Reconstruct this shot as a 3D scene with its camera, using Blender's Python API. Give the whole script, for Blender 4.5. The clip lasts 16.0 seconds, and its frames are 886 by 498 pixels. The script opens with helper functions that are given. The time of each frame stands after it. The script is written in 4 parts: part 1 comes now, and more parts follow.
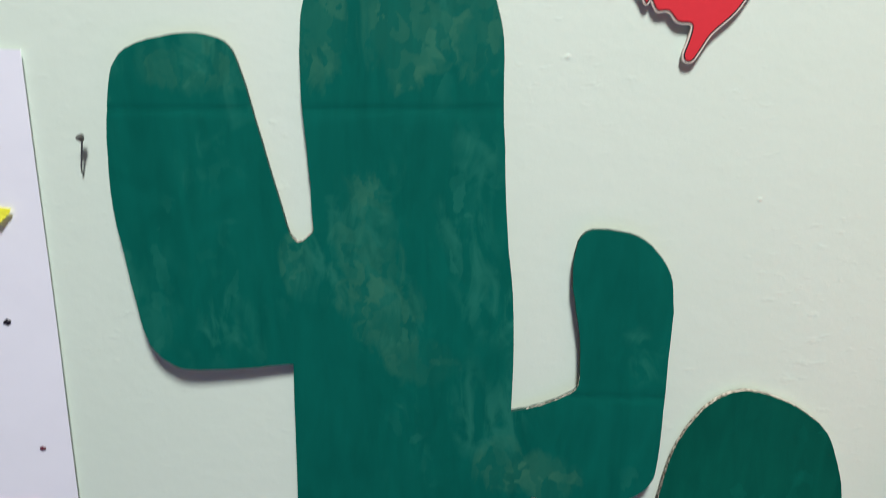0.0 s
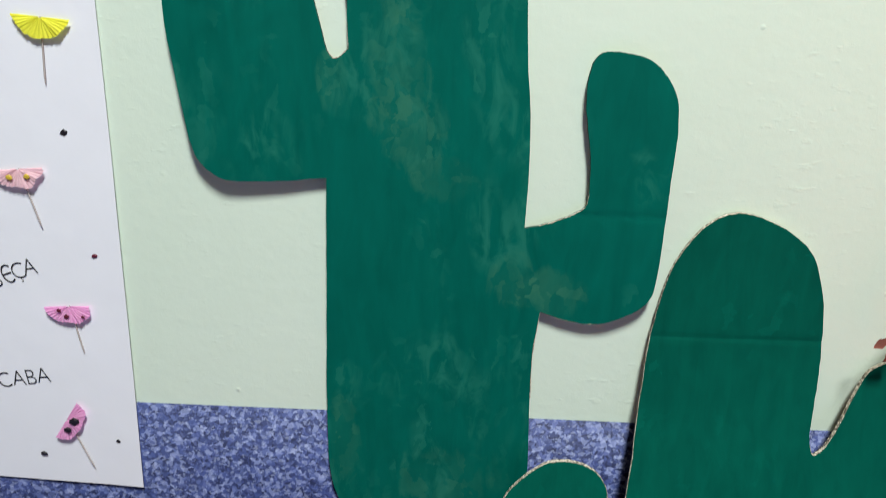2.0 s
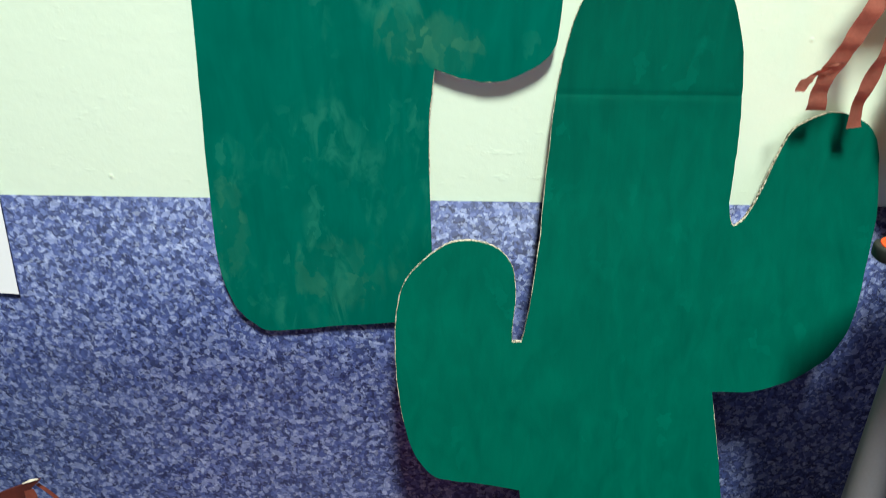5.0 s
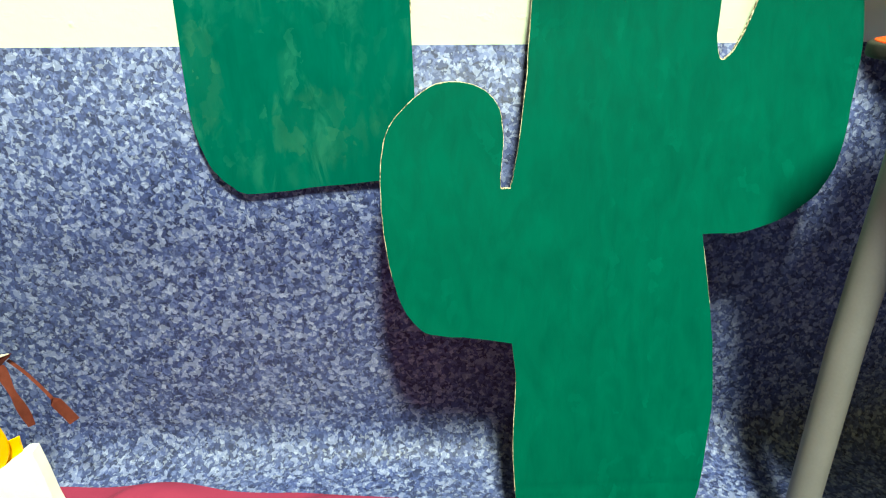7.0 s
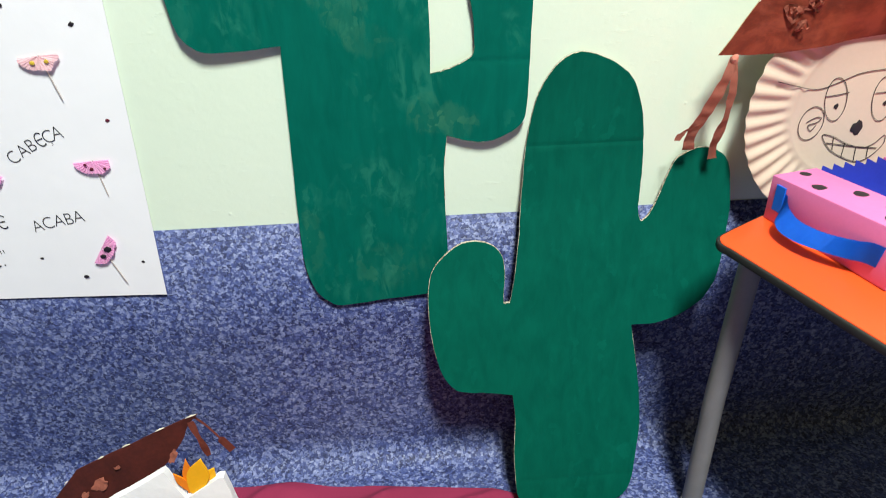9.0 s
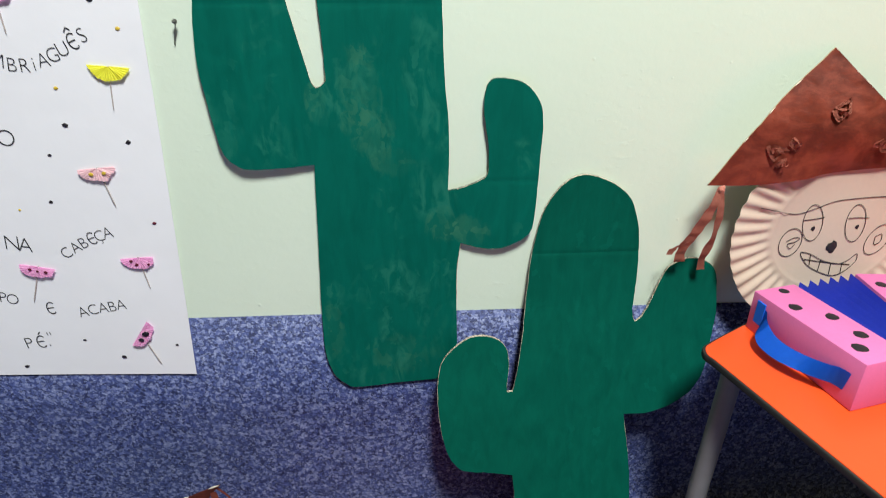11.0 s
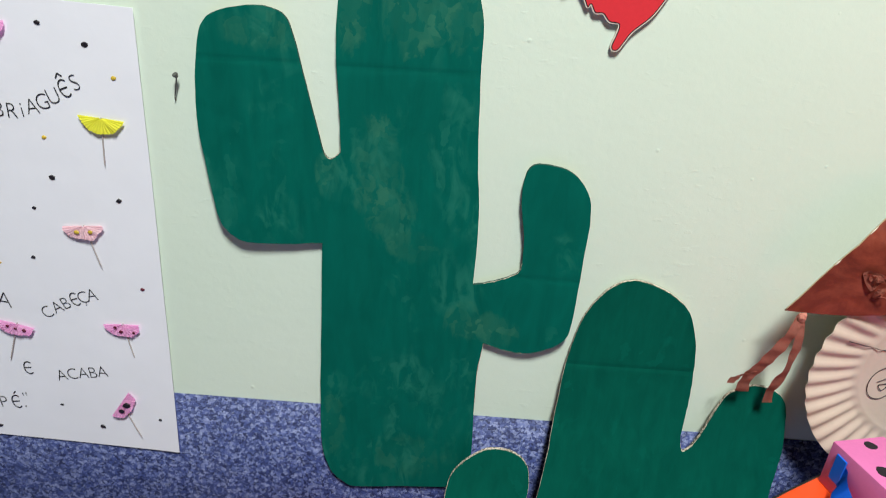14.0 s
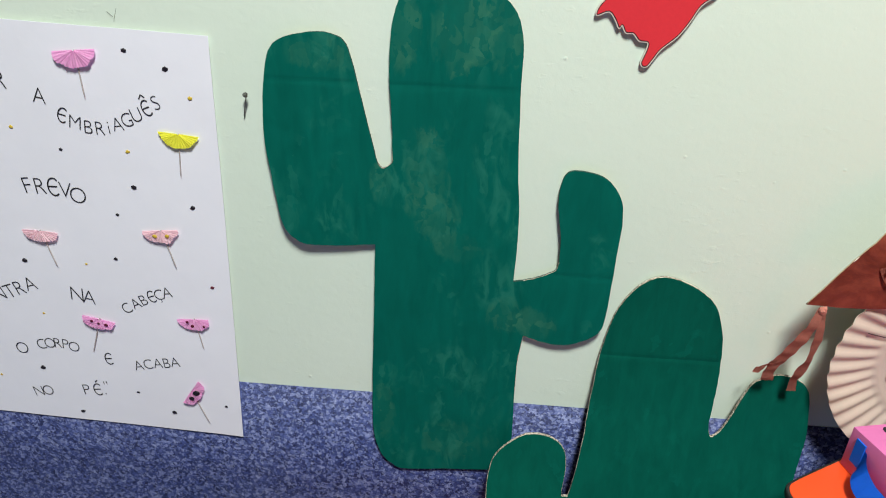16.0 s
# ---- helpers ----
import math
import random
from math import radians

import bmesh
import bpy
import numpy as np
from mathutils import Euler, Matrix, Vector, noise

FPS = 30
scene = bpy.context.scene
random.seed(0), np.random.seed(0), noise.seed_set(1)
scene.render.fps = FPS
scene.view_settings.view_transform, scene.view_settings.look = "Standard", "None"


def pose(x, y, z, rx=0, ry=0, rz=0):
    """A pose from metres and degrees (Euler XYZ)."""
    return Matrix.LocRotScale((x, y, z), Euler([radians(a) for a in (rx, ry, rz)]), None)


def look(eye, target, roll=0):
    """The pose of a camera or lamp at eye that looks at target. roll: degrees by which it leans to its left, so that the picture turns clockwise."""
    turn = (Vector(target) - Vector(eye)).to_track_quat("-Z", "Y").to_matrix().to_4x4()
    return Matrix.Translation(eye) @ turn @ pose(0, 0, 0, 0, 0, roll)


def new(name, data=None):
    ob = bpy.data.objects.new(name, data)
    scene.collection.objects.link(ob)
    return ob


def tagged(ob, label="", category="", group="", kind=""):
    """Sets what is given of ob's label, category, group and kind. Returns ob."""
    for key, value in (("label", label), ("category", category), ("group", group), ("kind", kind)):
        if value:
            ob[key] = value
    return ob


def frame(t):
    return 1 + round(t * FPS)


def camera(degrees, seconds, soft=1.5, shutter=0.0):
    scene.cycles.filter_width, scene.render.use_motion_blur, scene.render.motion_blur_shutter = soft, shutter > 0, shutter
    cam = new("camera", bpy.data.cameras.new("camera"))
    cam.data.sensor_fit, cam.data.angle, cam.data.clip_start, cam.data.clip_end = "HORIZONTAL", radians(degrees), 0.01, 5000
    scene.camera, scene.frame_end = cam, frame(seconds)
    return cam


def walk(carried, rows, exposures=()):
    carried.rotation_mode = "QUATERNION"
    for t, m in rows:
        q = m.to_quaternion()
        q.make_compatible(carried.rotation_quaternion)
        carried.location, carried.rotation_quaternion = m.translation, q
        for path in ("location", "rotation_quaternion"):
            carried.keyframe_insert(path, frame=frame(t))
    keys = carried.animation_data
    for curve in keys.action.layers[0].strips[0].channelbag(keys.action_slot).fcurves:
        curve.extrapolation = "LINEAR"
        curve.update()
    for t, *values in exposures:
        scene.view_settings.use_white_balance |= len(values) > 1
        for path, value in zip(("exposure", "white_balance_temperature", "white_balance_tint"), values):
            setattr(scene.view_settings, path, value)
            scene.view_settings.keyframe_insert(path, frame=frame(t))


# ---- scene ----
cam = camera(65.8, 16.0, 1.0, 0.55)
PATH = [
    (0, (0.467, -0.577, 1.03), (0.413, 1.354, 0.512), -0.1),
    (0.5, (0.459, -0.593, 0.987), (0.405, 1.332, 0.446), 1.5),
    (1, (0.46, -0.62, 0.974), (0.397, 1.305, 0.434), 1.9),
    (1.5, (0.459, -0.647, 0.943), (0.381, 1.262, 0.349), 1.8),
    (2, (0.453, -0.667, 0.918), (0.393, 1.23, 0.287), 1.4),
    (2.5, (0.451, -0.682, 0.891), (0.37, 1.202, 0.225), 1.1),
    (3, (0.446, -0.703, 0.882), (0.35, 1.176, 0.202), 1.1),
    (3.5, (0.468, -0.708, 0.853), (0.388, 1.161, 0.145), 1.4),
    (3.7, (0.492, -0.704, 0.838), (0.435, 1.161, 0.116), 1.0),
    (5.8, (0.551, -0.659, 0.662), (0.571, 1.191, -0.098), 0.2),
    (6, (0.548, -0.663, 0.651), (0.583, 1.196, -0.086), -0.1),
    (6.5, (0.533, -0.682, 0.61), (0.601, 1.153, -0.182), 0.5),
    (7, (0.528, -0.699, 0.594), (0.617, 1.123, -0.227), -0.0),
    (7.5, (0.518, -0.719, 0.615), (0.607, 1.082, -0.248), -0.3),
    (8, (0.491, -0.785, 0.766), (0.57, 1.01, -0.112), 0.2),
    (8.5, (0.468, -0.89, 0.901), (0.569, 0.792, -0.177), 0.2),
    (9, (0.46, -0.945, 0.979), (0.582, 0.79, -0.008), -1.2),
    (9.2, (0.462, -0.947, 0.99), (0.609, 0.781, -0.005), -0.4),
    (11.3, (0.429, -0.981, 1.142), (0.563, 0.797, 0.236), 0.9),
    (11.5, (0.428, -0.988, 1.141), (0.55, 0.804, 0.262), 0.6),
    (12, (0.424, -0.972, 1.164), (0.535, 0.845, 0.336), 0.9),
    (12.5, (0.432, -0.946, 1.161), (0.505, 0.863, 0.312), 0.6),
    (13, (0.459, -0.894, 1.164), (0.486, 0.897, 0.275), 1.6),
    (13.5, (0.479, -0.827, 1.165), (0.482, 0.944, 0.237), 2.8),
    (14, (0.482, -0.797, 1.16), (0.457, 0.998, 0.279), 3.8),
    (14.5, (0.489, -0.785, 1.21), (0.498, 1.018, 0.343), 2.5),
    (15, (0.469, -0.83, 1.207), (0.392, 0.972, 0.343), 1.7),
    (15.5, (0.456, -0.861, 1.205), (0.354, 0.932, 0.325), 2.0),
    (16, (0.463, -0.866, 1.2), (0.355, 0.918, 0.303), 2.2),
]
EXPOSURES = [(0, -0.30, 6250, 15), (0.5, -0.16, 6300, 13), (1.5, -0.13, 6350, 9), (3, -0.06, 6450, 7), (3.5, -0.02, 6600, 5), (6, 0.66, 6750, -10), (6.5, 0.76, 7100, -14), (7, 1.10, 8500, -20), (7.5, 1.06, 10000, -28), (8, 0.82, 7800, -14), (8.5, 0.66, 7000, -4), (9, 0.30, 6700, 4), (11.5, -0.08, 6550, 8), (12.5, -0.11, 6500, 9), (14.5, -0.24, 6450, 9), (16, -0.25, 6450, 10)]
walk(cam, [(t, look(eye, target, roll)) for t, eye, target, roll in PATH], EXPOSURES)

# ---- light: a classroom lit by ceiling fixtures in front of the wall ----
world = bpy.data.worlds.new("room_air")
world.use_nodes = True
world.node_tree.nodes["Background"].inputs[0].default_value = (0.75, 0.85, 1.0, 1)
world.node_tree.nodes["Background"].inputs[1].default_value = 0.2
scene.world = world


def area_lamp(name, at, size_x, size_y, watts, colour):
    data = bpy.data.lights.new(name, "AREA")
    data.shape, data.size, data.size_y, data.energy, data.color = "RECTANGLE", size_x, size_y, watts, colour
    ob = new(name, data)
    ob.matrix_world = at
    return ob


CEILING_Z = 3.8
LAMPS = [(0.82, -1.78, 248)]
for lx, ly, watts in LAMPS:
    area_lamp("tube_light", pose(lx, ly, CEILING_Z - 0.05), 0.42, 0.80, watts, (0.98, 1.0, 0.95))


# ---- materials ----
def material(name):
    m = bpy.data.materials.new(name)
    m.use_nodes = True
    nt = m.node_tree
    return m, nt, nt.nodes["Principled BSDF"]


def node(nt, kind, **inputs):
    n = nt.nodes.new(kind)
    for key, value in inputs.items():
        n.inputs[key.replace("_", " ")].default_value = value
    return n


def coords(nt, scale=(1, 1, 1), rot=(0, 0, 0)):
    geo = nt.nodes.new("ShaderNodeNewGeometry")
    mp = nt.nodes.new("ShaderNodeMapping")
    mp.inputs["Scale"].default_value = scale
    mp.inputs["Rotation"].default_value = rot
    nt.links.new(geo.outputs["Position"], mp.inputs["Vector"])
    return mp.outputs["Vector"]


def noise_tex(nt, vec, scale, detail=4.0, rough=0.55, distort=0.0):
    n = node(nt, "ShaderNodeTexNoise", Scale=scale, Detail=detail, Roughness=rough, Distortion=distort)
    nt.links.new(vec, n.inputs["Vector"])
    return n.outputs["Fac"]


def ramp(nt, fac, stops, kind="LINEAR"):
    r = nt.nodes.new("ShaderNodeValToRGB")
    r.color_ramp.interpolation = kind
    el = r.color_ramp.elements
    while len(el) < len(stops):
        el.new(0.5)
    for e, (pos, col) in zip(el, stops):
        e.position = pos
        e.color = (*col, 1) if len(col) == 3 else col
    nt.links.new(fac, r.inputs["Fac"])
    return r.outputs["Color"]


def mix(nt, fac, a, b, blend="MIX"):
    n = nt.nodes.new("ShaderNodeMix")
    n.data_type, n.blend_type = "RGBA", blend
    for sock, v in ((n.inputs["Factor"], fac), (n.inputs["A"], a), (n.inputs["B"], b)):
        if isinstance(v, bpy.types.NodeSocket):
            nt.links.new(v, sock)
        elif isinstance(v, tuple):
            sock.default_value = (*v, 1)
        else:
            sock.default_value = v
    return n.outputs["Result"]


def bump(nt, bsdf, height, strength, distance):
    b = nt.nodes.new("ShaderNodeBump")
    b.inputs["Strength"].default_value, b.inputs["Distance"].default_value = strength, distance
    nt.links.new(height, b.inputs["Height"])
    nt.links.new(b.outputs["Normal"], bsdf.inputs["Normal"])


def grained(name, colour, rough=0.6, spread=0.12, big=6.0, fine=120.0, relief=0.15, depth=0.001, metal=0.0, stretch=(1, 1, 1)):
    """A surface of one colour with stains, grain and fine relief."""
    m, nt, bsdf = material(name)
    v = coords(nt, stretch)
    a, b = noise_tex(nt, v, big), noise_tex(nt, v, fine)
    lo = tuple(c * (1 - spread) for c in colour)
    hi = tuple(min(1, c * (1 + spread)) for c in colour)
    col = mix(nt, 0.35, ramp(nt, a, [(0.3, lo), (0.7, hi)]), ramp(nt, b, [(0.3, lo), (0.7, hi)]))
    nt.links.new(col, bsdf.inputs["Base Color"])
    bsdf.inputs["Roughness"].default_value, bsdf.inputs["Metallic"].default_value = rough, metal
    bsdf.inputs["Specular IOR Level"].default_value = 0.3
    if relief:
        bump(nt, bsdf, b, relief, depth)
    return m


def wall_paint():
    m, nt, bsdf = material("pale_green_wall_paint")
    v = coords(nt)
    stain = noise_tex(nt, v, 2.2, 5)
    col = ramp(nt, stain, [(0.3, (0.655, 0.765, 0.650)), (0.7, (0.705, 0.805, 0.700))])
    speck = node(nt, "ShaderNodeTexVoronoi", Scale=16.0)
    nt.links.new(v, speck.inputs["Vector"])
    spot = ramp(nt, speck.outputs["Distance"], [(0.0, (1, 1, 1)), (0.05, (0, 0, 0))])
    lumps = ramp(nt, noise_tex(nt, coords(nt, (0.6, 1, 1.25)), 95, 3, 0.55), [(0.60, (0, 0, 0)), (0.76, (1, 1, 1))])
    where = ramp(nt, noise_tex(nt, v, 7, 3), [(0.42, (0.15, 0.15, 0.15)), (0.62, (1, 1, 1))])
    lumps = mix(nt, 1.0, lumps, where, "MULTIPLY")
    fine = noise_tex(nt, v, 60, 6, 0.62)
    col = mix(nt, ramp(nt, speck.outputs["Distance"], [(0.0, (0.35, 0.35, 0.35)), (0.03, (0, 0, 0))]), col, (0.5, 0.53, 0.45))
    nt.links.new(col, bsdf.inputs["Base Color"])
    bsdf.inputs["Roughness"].default_value = 0.42
    total = fine
    for extra, much in ((lumps, 0.55), (spot, 2.2)):
        add = nt.nodes.new("ShaderNodeMath")
        add.operation = "MULTIPLY_ADD"
        nt.links.new(extra, add.inputs[0])
        add.inputs[1].default_value = much
        nt.links.new(total, add.inputs[2])
        total = add.outputs[0]
    bump(nt, bsdf, total, 0.17, 0.0024)
    return m


def vinyl():
    """Blue sheet vinyl with small irregular chips."""
    m, nt, bsdf = material("blue_chip_vinyl")
    v = coords(nt)
    warp = node(nt, "ShaderNodeTexNoise", Scale=140.0, Detail=2.0)
    nt.links.new(v, warp.inputs["Vector"])
    shift = nt.nodes.new("ShaderNodeVectorMath")
    shift.operation = "MULTIPLY_ADD"
    nt.links.new(warp.outputs["Color"], shift.inputs[0])
    shift.inputs[1].default_value = (0.009, 0.009, 0.009)
    nt.links.new(v, shift.inputs[2])
    chips = []
    for scale in (185.0, 330.0):
        c = node(nt, "ShaderNodeTexVoronoi", Scale=scale)
        nt.links.new(shift.outputs[0], c.inputs["Vector"])
        sep = nt.nodes.new("ShaderNodeSeparateColor")
        nt.links.new(c.outputs["Color"], sep.inputs[0])
        chips.append(sep.outputs[0])
    navy, mid, pale = (0.007, 0.011, 0.053), (0.044, 0.064, 0.215), (0.240, 0.280, 0.50)
    a = ramp(nt, chips[0], [(0.0, navy), (0.24, (0.024, 0.036, 0.120)), (0.46, mid), (0.66, (0.108, 0.140, 0.33)), (0.82, pale)], "CONSTANT")
    b = ramp(nt, chips[1], [(0.0, navy), (0.3, mid), (0.66, (0.135, 0.165, 0.39)), (0.86, (0.32, 0.36, 0.57))], "CONSTANT")
    col = mix(nt, 0.42, a, b)
    col = mix(nt, 0.08, col, (0.062, 0.088, 0.245))
    wear = noise_tex(nt, v, 5, 4)
    col = mix(nt, ramp(nt, wear, [(0.35, (0, 0, 0)), (0.75, (0.16, 0.16, 0.16))]), col, (0.125, 0.145, 0.27))
    nt.links.new(col, bsdf.inputs["Base Color"])
    nt.links.new(ramp(nt, wear, [(0.3, (0.48, 0.48, 0.48)), (0.7, (0.62, 0.62, 0.62))]), bsdf.inputs["Roughness"])
    bsdf.inputs["Specular IOR Level"].default_value = 0.22
    bump(nt, bsdf, noise_tex(nt, v, 220, 3), 0.08, 0.0004)
    return m


def poster_colour(name, dark, light, thin, patch, stroke, thin_at, stains=()):
    """Brushed-on poster colour that lets the board show through where it is thin."""
    m, nt, bsdf = material(name)
    strokes = noise_tex(nt, coords(nt, (1, 1, 0.16), (0, radians(stroke), 0)), 70, 5, 0.6, 0.6)
    swirl = noise_tex(nt, coords(nt, (1, 1, 0.4), (0, radians(stroke + 35), 0)), 26, 4, 0.6, 1.6)
    col = mix(nt, 0.5, ramp(nt, strokes, [(0.3, dark), (0.72, light)]), ramp(nt, swirl, [(0.32, dark), (0.7, light)]))
    where = noise_tex(nt, coords(nt, (1, 1, 0.6)), 11, 3, 0.5, 0.8)
    inside = noise_tex(nt, coords(nt, (1, 1, 0.45), (0, radians(-25), 0)), 42, 4, 0.6, 1.0)
    mask = mix(nt, 1.0, ramp(nt, where, [(thin_at, (0, 0, 0)), (thin_at + 0.10, (1, 1, 1))]),
               ramp(nt, inside, [(0.46, (0, 0, 0)), (0.62, (0.8, 0.8, 0.8))]), "MULTIPLY")
    col = mix(nt, mask, col, thin)
    smear = noise_tex(nt, coords(nt, (1, 1, 0.55), (0, radians(28), 0)), 34, 6, 0.68, 0.35)
    wobble = node(nt, "ShaderNodeTexNoise", Scale=38.0, Detail=4.0)
    nt.links.new(coords(nt), wobble.inputs["Vector"])
    slip = nt.nodes.new("ShaderNodeVectorMath")
    slip.operation = "MULTIPLY_ADD"
    nt.links.new(wobble.outputs["Color"], slip.inputs[0])
    slip.inputs[1].default_value = (0.030, 0.030, 0.045)
    nt.links.new(coords(nt, (1, 0.2, 0.6), (0, radians(22), 0)), slip.inputs[2])
    cells = node(nt, "ShaderNodeTexVoronoi", Scale=90.0)
    nt.links.new(slip.outputs[0], cells.inputs["Vector"])
    tone = nt.nodes.new("ShaderNodeSeparateColor")
    nt.links.new(cells.outputs["Color"], tone.inputs[0])
    dabs = ramp(nt, tone.outputs[0], [(0.34, (0.18, 0.18, 0.18)), (0.40, (0.46, 0.46, 0.46)), (0.78, (0.58, 0.58, 0.58)), (0.83, (1, 1, 1))])
    dry = mix(nt, 1.0, dabs, ramp(nt, smear, [(0.30, (0.35, 0.35, 0.35)), (0.60, (1, 1, 1))]), "MULTIPLY")
    flecks = mix(nt, 1.0, ramp(nt, tone.outputs[1], [(0.80, (0, 0, 0)), (0.86, (0.5, 0.5, 0.5))]), ramp(nt, where, [(0.44, (0, 0, 0)), (0.56, (1, 1, 1))]), "MULTIPLY")
    col = mix(nt, mix(nt, 1.0, flecks, dry, "MULTIPLY"), col, thin)
    for x, z, rx, rz, much in stains:
        off = nt.nodes.new("ShaderNodeMapping")
        off.vector_type = "POINT"
        off.inputs["Location"].default_value = (-x / rx, 0, -z / rz)
        off.inputs["Scale"].default_value = (1 / rx, 0, 1 / rz)
        geo = nt.nodes.new("ShaderNodeNewGeometry")
        nt.links.new(geo.outputs["Position"], off.inputs["Vector"])
        far = nt.nodes.new("ShaderNodeVectorMath")
        far.operation = "LENGTH"
        nt.links.new(off.outputs["Vector"], far.inputs[0])
        edge = nt.nodes.new("ShaderNodeMath")
        edge.operation = "MULTIPLY_ADD"
        nt.links.new(inside, edge.inputs[0])
        edge.inputs[1].default_value = -1.9
        nt.links.new(far.outputs["Value"], edge.inputs[2])
        rim = ramp(nt, edge.outputs[0], [(0.0, (much, much, much)), (0.20, (much * 0.5,) * 3), (0.36, (0, 0, 0))])
        col = mix(nt, mix(nt, 1.0, rim, dry, "MULTIPLY"), col, patch)
    nt.links.new(col, bsdf.inputs["Base Color"])
    nt.links.new(ramp(nt, swirl, [(0.3, (0.62, 0.62, 0.62)), (0.7, (0.8, 0.8, 0.8))]), bsdf.inputs["Roughness"])
    bsdf.inputs["Specular IOR Level"].default_value = 0.06
    bump(nt, bsdf, strokes, 0.22, 0.0008)
    return m


def board_edge():
    """Cut edge of corrugated board: pale liners with dark flutes."""
    m, nt, bsdf = material("cut_corrugated_edge")
    v = coords(nt)
    fl = noise_tex(nt, v, 330, 2, 0.5)
    col = ramp(nt, fl, [(0.38, (0.09, 0.08, 0.06)), (0.48, (0.34, 0.29, 0.22)), (0.62, (0.64, 0.58, 0.48))])
    nt.links.new(col, bsdf.inputs["Base Color"])
    bsdf.inputs["Roughness"].default_value = 0.85
    bump(nt, bsdf, fl, 0.6, 0.002)
    return m


def brown_paint():
    m, nt, bsdf = material("brown_brushed_paint")
    s = noise_tex(nt, coords(nt, (0.65, 1, 1), (0, radians(14), 0)), 24, 6, 0.66, 0.35)
    big = noise_tex(nt, coords(nt), 14, 4)
    col = mix(nt, 0.5, ramp(nt, s, [(0.36, (0.075, 0.011, 0.006)), (0.50, (0.180, 0.029, 0.015)), (0.62, (0.330, 0.066, 0.036))]),
              ramp(nt, big, [(0.3, (0.075, 0.014, 0.009)), (0.75, (0.170, 0.036, 0.023))]))
    nt.links.new(col, bsdf.inputs["Base Color"])
    cross = noise_tex(nt, coords(nt, (0.55, 1, 1), (0, radians(-35), 0)), 48, 6, 0.7, 0.4)
    col = mix(nt, ramp(nt, cross, [(0.52, (0, 0, 0)), (0.68, (0.6, 0.6, 0.6))]), col, (0.235, 0.048, 0.027))
    nt.links.new(col, bsdf.inputs["Base Color"])
    nt.links.new(ramp(nt, cross, [(0.35, (0.34, 0.34, 0.34)), (0.65, (0.6, 0.6, 0.6))]), bsdf.inputs["Roughness"])
    bsdf.inputs["Specular IOR Level"].default_value = 0.35
    bump(nt, bsdf, cross, 0.45, 0.0012)
    return m


WALL = wall_paint()
VINYL = vinyl()
STAINS = ((0.425, 1.072, 0.034, 0.046, 0.75), (0.385, 0.872, 0.026, 0.058, 0.6), (0.405, 0.812, 0.022, 0.034, 0.5), (0.352, 1.075, 0.018, 0.050, 0.6), (0.480, 1.080, 0.022, 0.05, 0.5),
          (0.545, 0.655, 0.030, 0.022, 0.75), (0.505, 0.665, 0.020, 0.024, 0.55), (0.250, 1.030, 0.045, 0.018, 0.4), (0.322, 0.868, 0.012, 0.026, 0.45), (0.430, 0.770, 0.030, 0.020, 0.45),
          (0.326, 0.470, 0.014, 0.050, 0.45), (0.440, 0.420, 0.045, 0.035, 0.35))
GREEN_OLD = poster_colour("old_green_paint", (0.0003, 0.089, 0.067), (0.001, 0.122, 0.092), (0.014, 0.158, 0.115), (0.034, 0.164, 0.104), 4, 0.53, STAINS)
GREEN_NEW = poster_colour("fresh_green_paint", (0.0003, 0.067, 0.047), (0.001, 0.099, 0.068), (0.002, 0.118, 0.083), (0.02, 0.17, 0.11), -6, 0.64)
EDGE = board_edge()
EDGE_DARK = grained("paint_soaked_board_edge", (0.018, 0.055, 0.042), 0.85, 0.35, 60, 330, 0.5, 0.002)
BACKING = grained("brown_cardboard", (0.36, 0.26, 0.16), 0.85)
PAPER = grained("white_poster_paper", (0.82, 0.83, 0.90), 0.6, 0.025, 3.0, 22.0, 0.16, 0.004)
INK = grained("black_marker_ink", (0.022, 0.022, 0.026), 0.5, 0.3)
SEED = grained("black_dot_paint", (0.015, 0.012, 0.018), 0.45, 0.2)
YELLOW_DOT = grained("mustard_dot_paint", (0.60, 0.42, 0.05), 0.5, 0.15)
MAROON_DOT = grained("maroon_dot_paint", (0.11, 0.012, 0.03), 0.5, 0.2)
PINK_LINER = grained("pink_cupcake_paper", (0.98, 0.53, 0.82), 0.7, 0.06, 60, 260)
PALE_LINER = grained("pale_pink_cupcake_paper", (0.98, 0.70, 0.76), 0.7, 0.06, 60, 260)
YELLOW_LINER = grained("yellow_cupcake_paper", (0.98, 0.95, 0.10), 0.7, 0.06, 60, 260)
STICK = grained("pale_toothpick_wood", (0.42, 0.37, 0.36), 0.7, 0.15, 80, 300)
GRAPHITE = grained("faint_pencil_graphite", (0.30, 0.33, 0.29), 0.5, 0.3, 90, 400)
STEEL = grained("dull_nail_steel", (0.16, 0.16, 0.15), 0.4, 0.2, 60, 300, metal=0.8)
RED = grained("red_craft_foam", (0.66, 0.030, 0.042), 0.55, 0.06, 10, 200)
FOAM_EDGE = grained("pale_paper_backing", (0.70, 0.62, 0.53), 0.8)
BROWN = brown_paint()
BROWN_DARK = grained("dark_chocolate_paint", (0.058, 0.0095, 0.007), 0.7, 0.4, 25, 160, 0.3, 0.001)
CREPE = grained("brown_crepe_paper", (0.42, 0.135, 0.095), 0.7, 0.25, 50, 300, 0.5, 0.002)
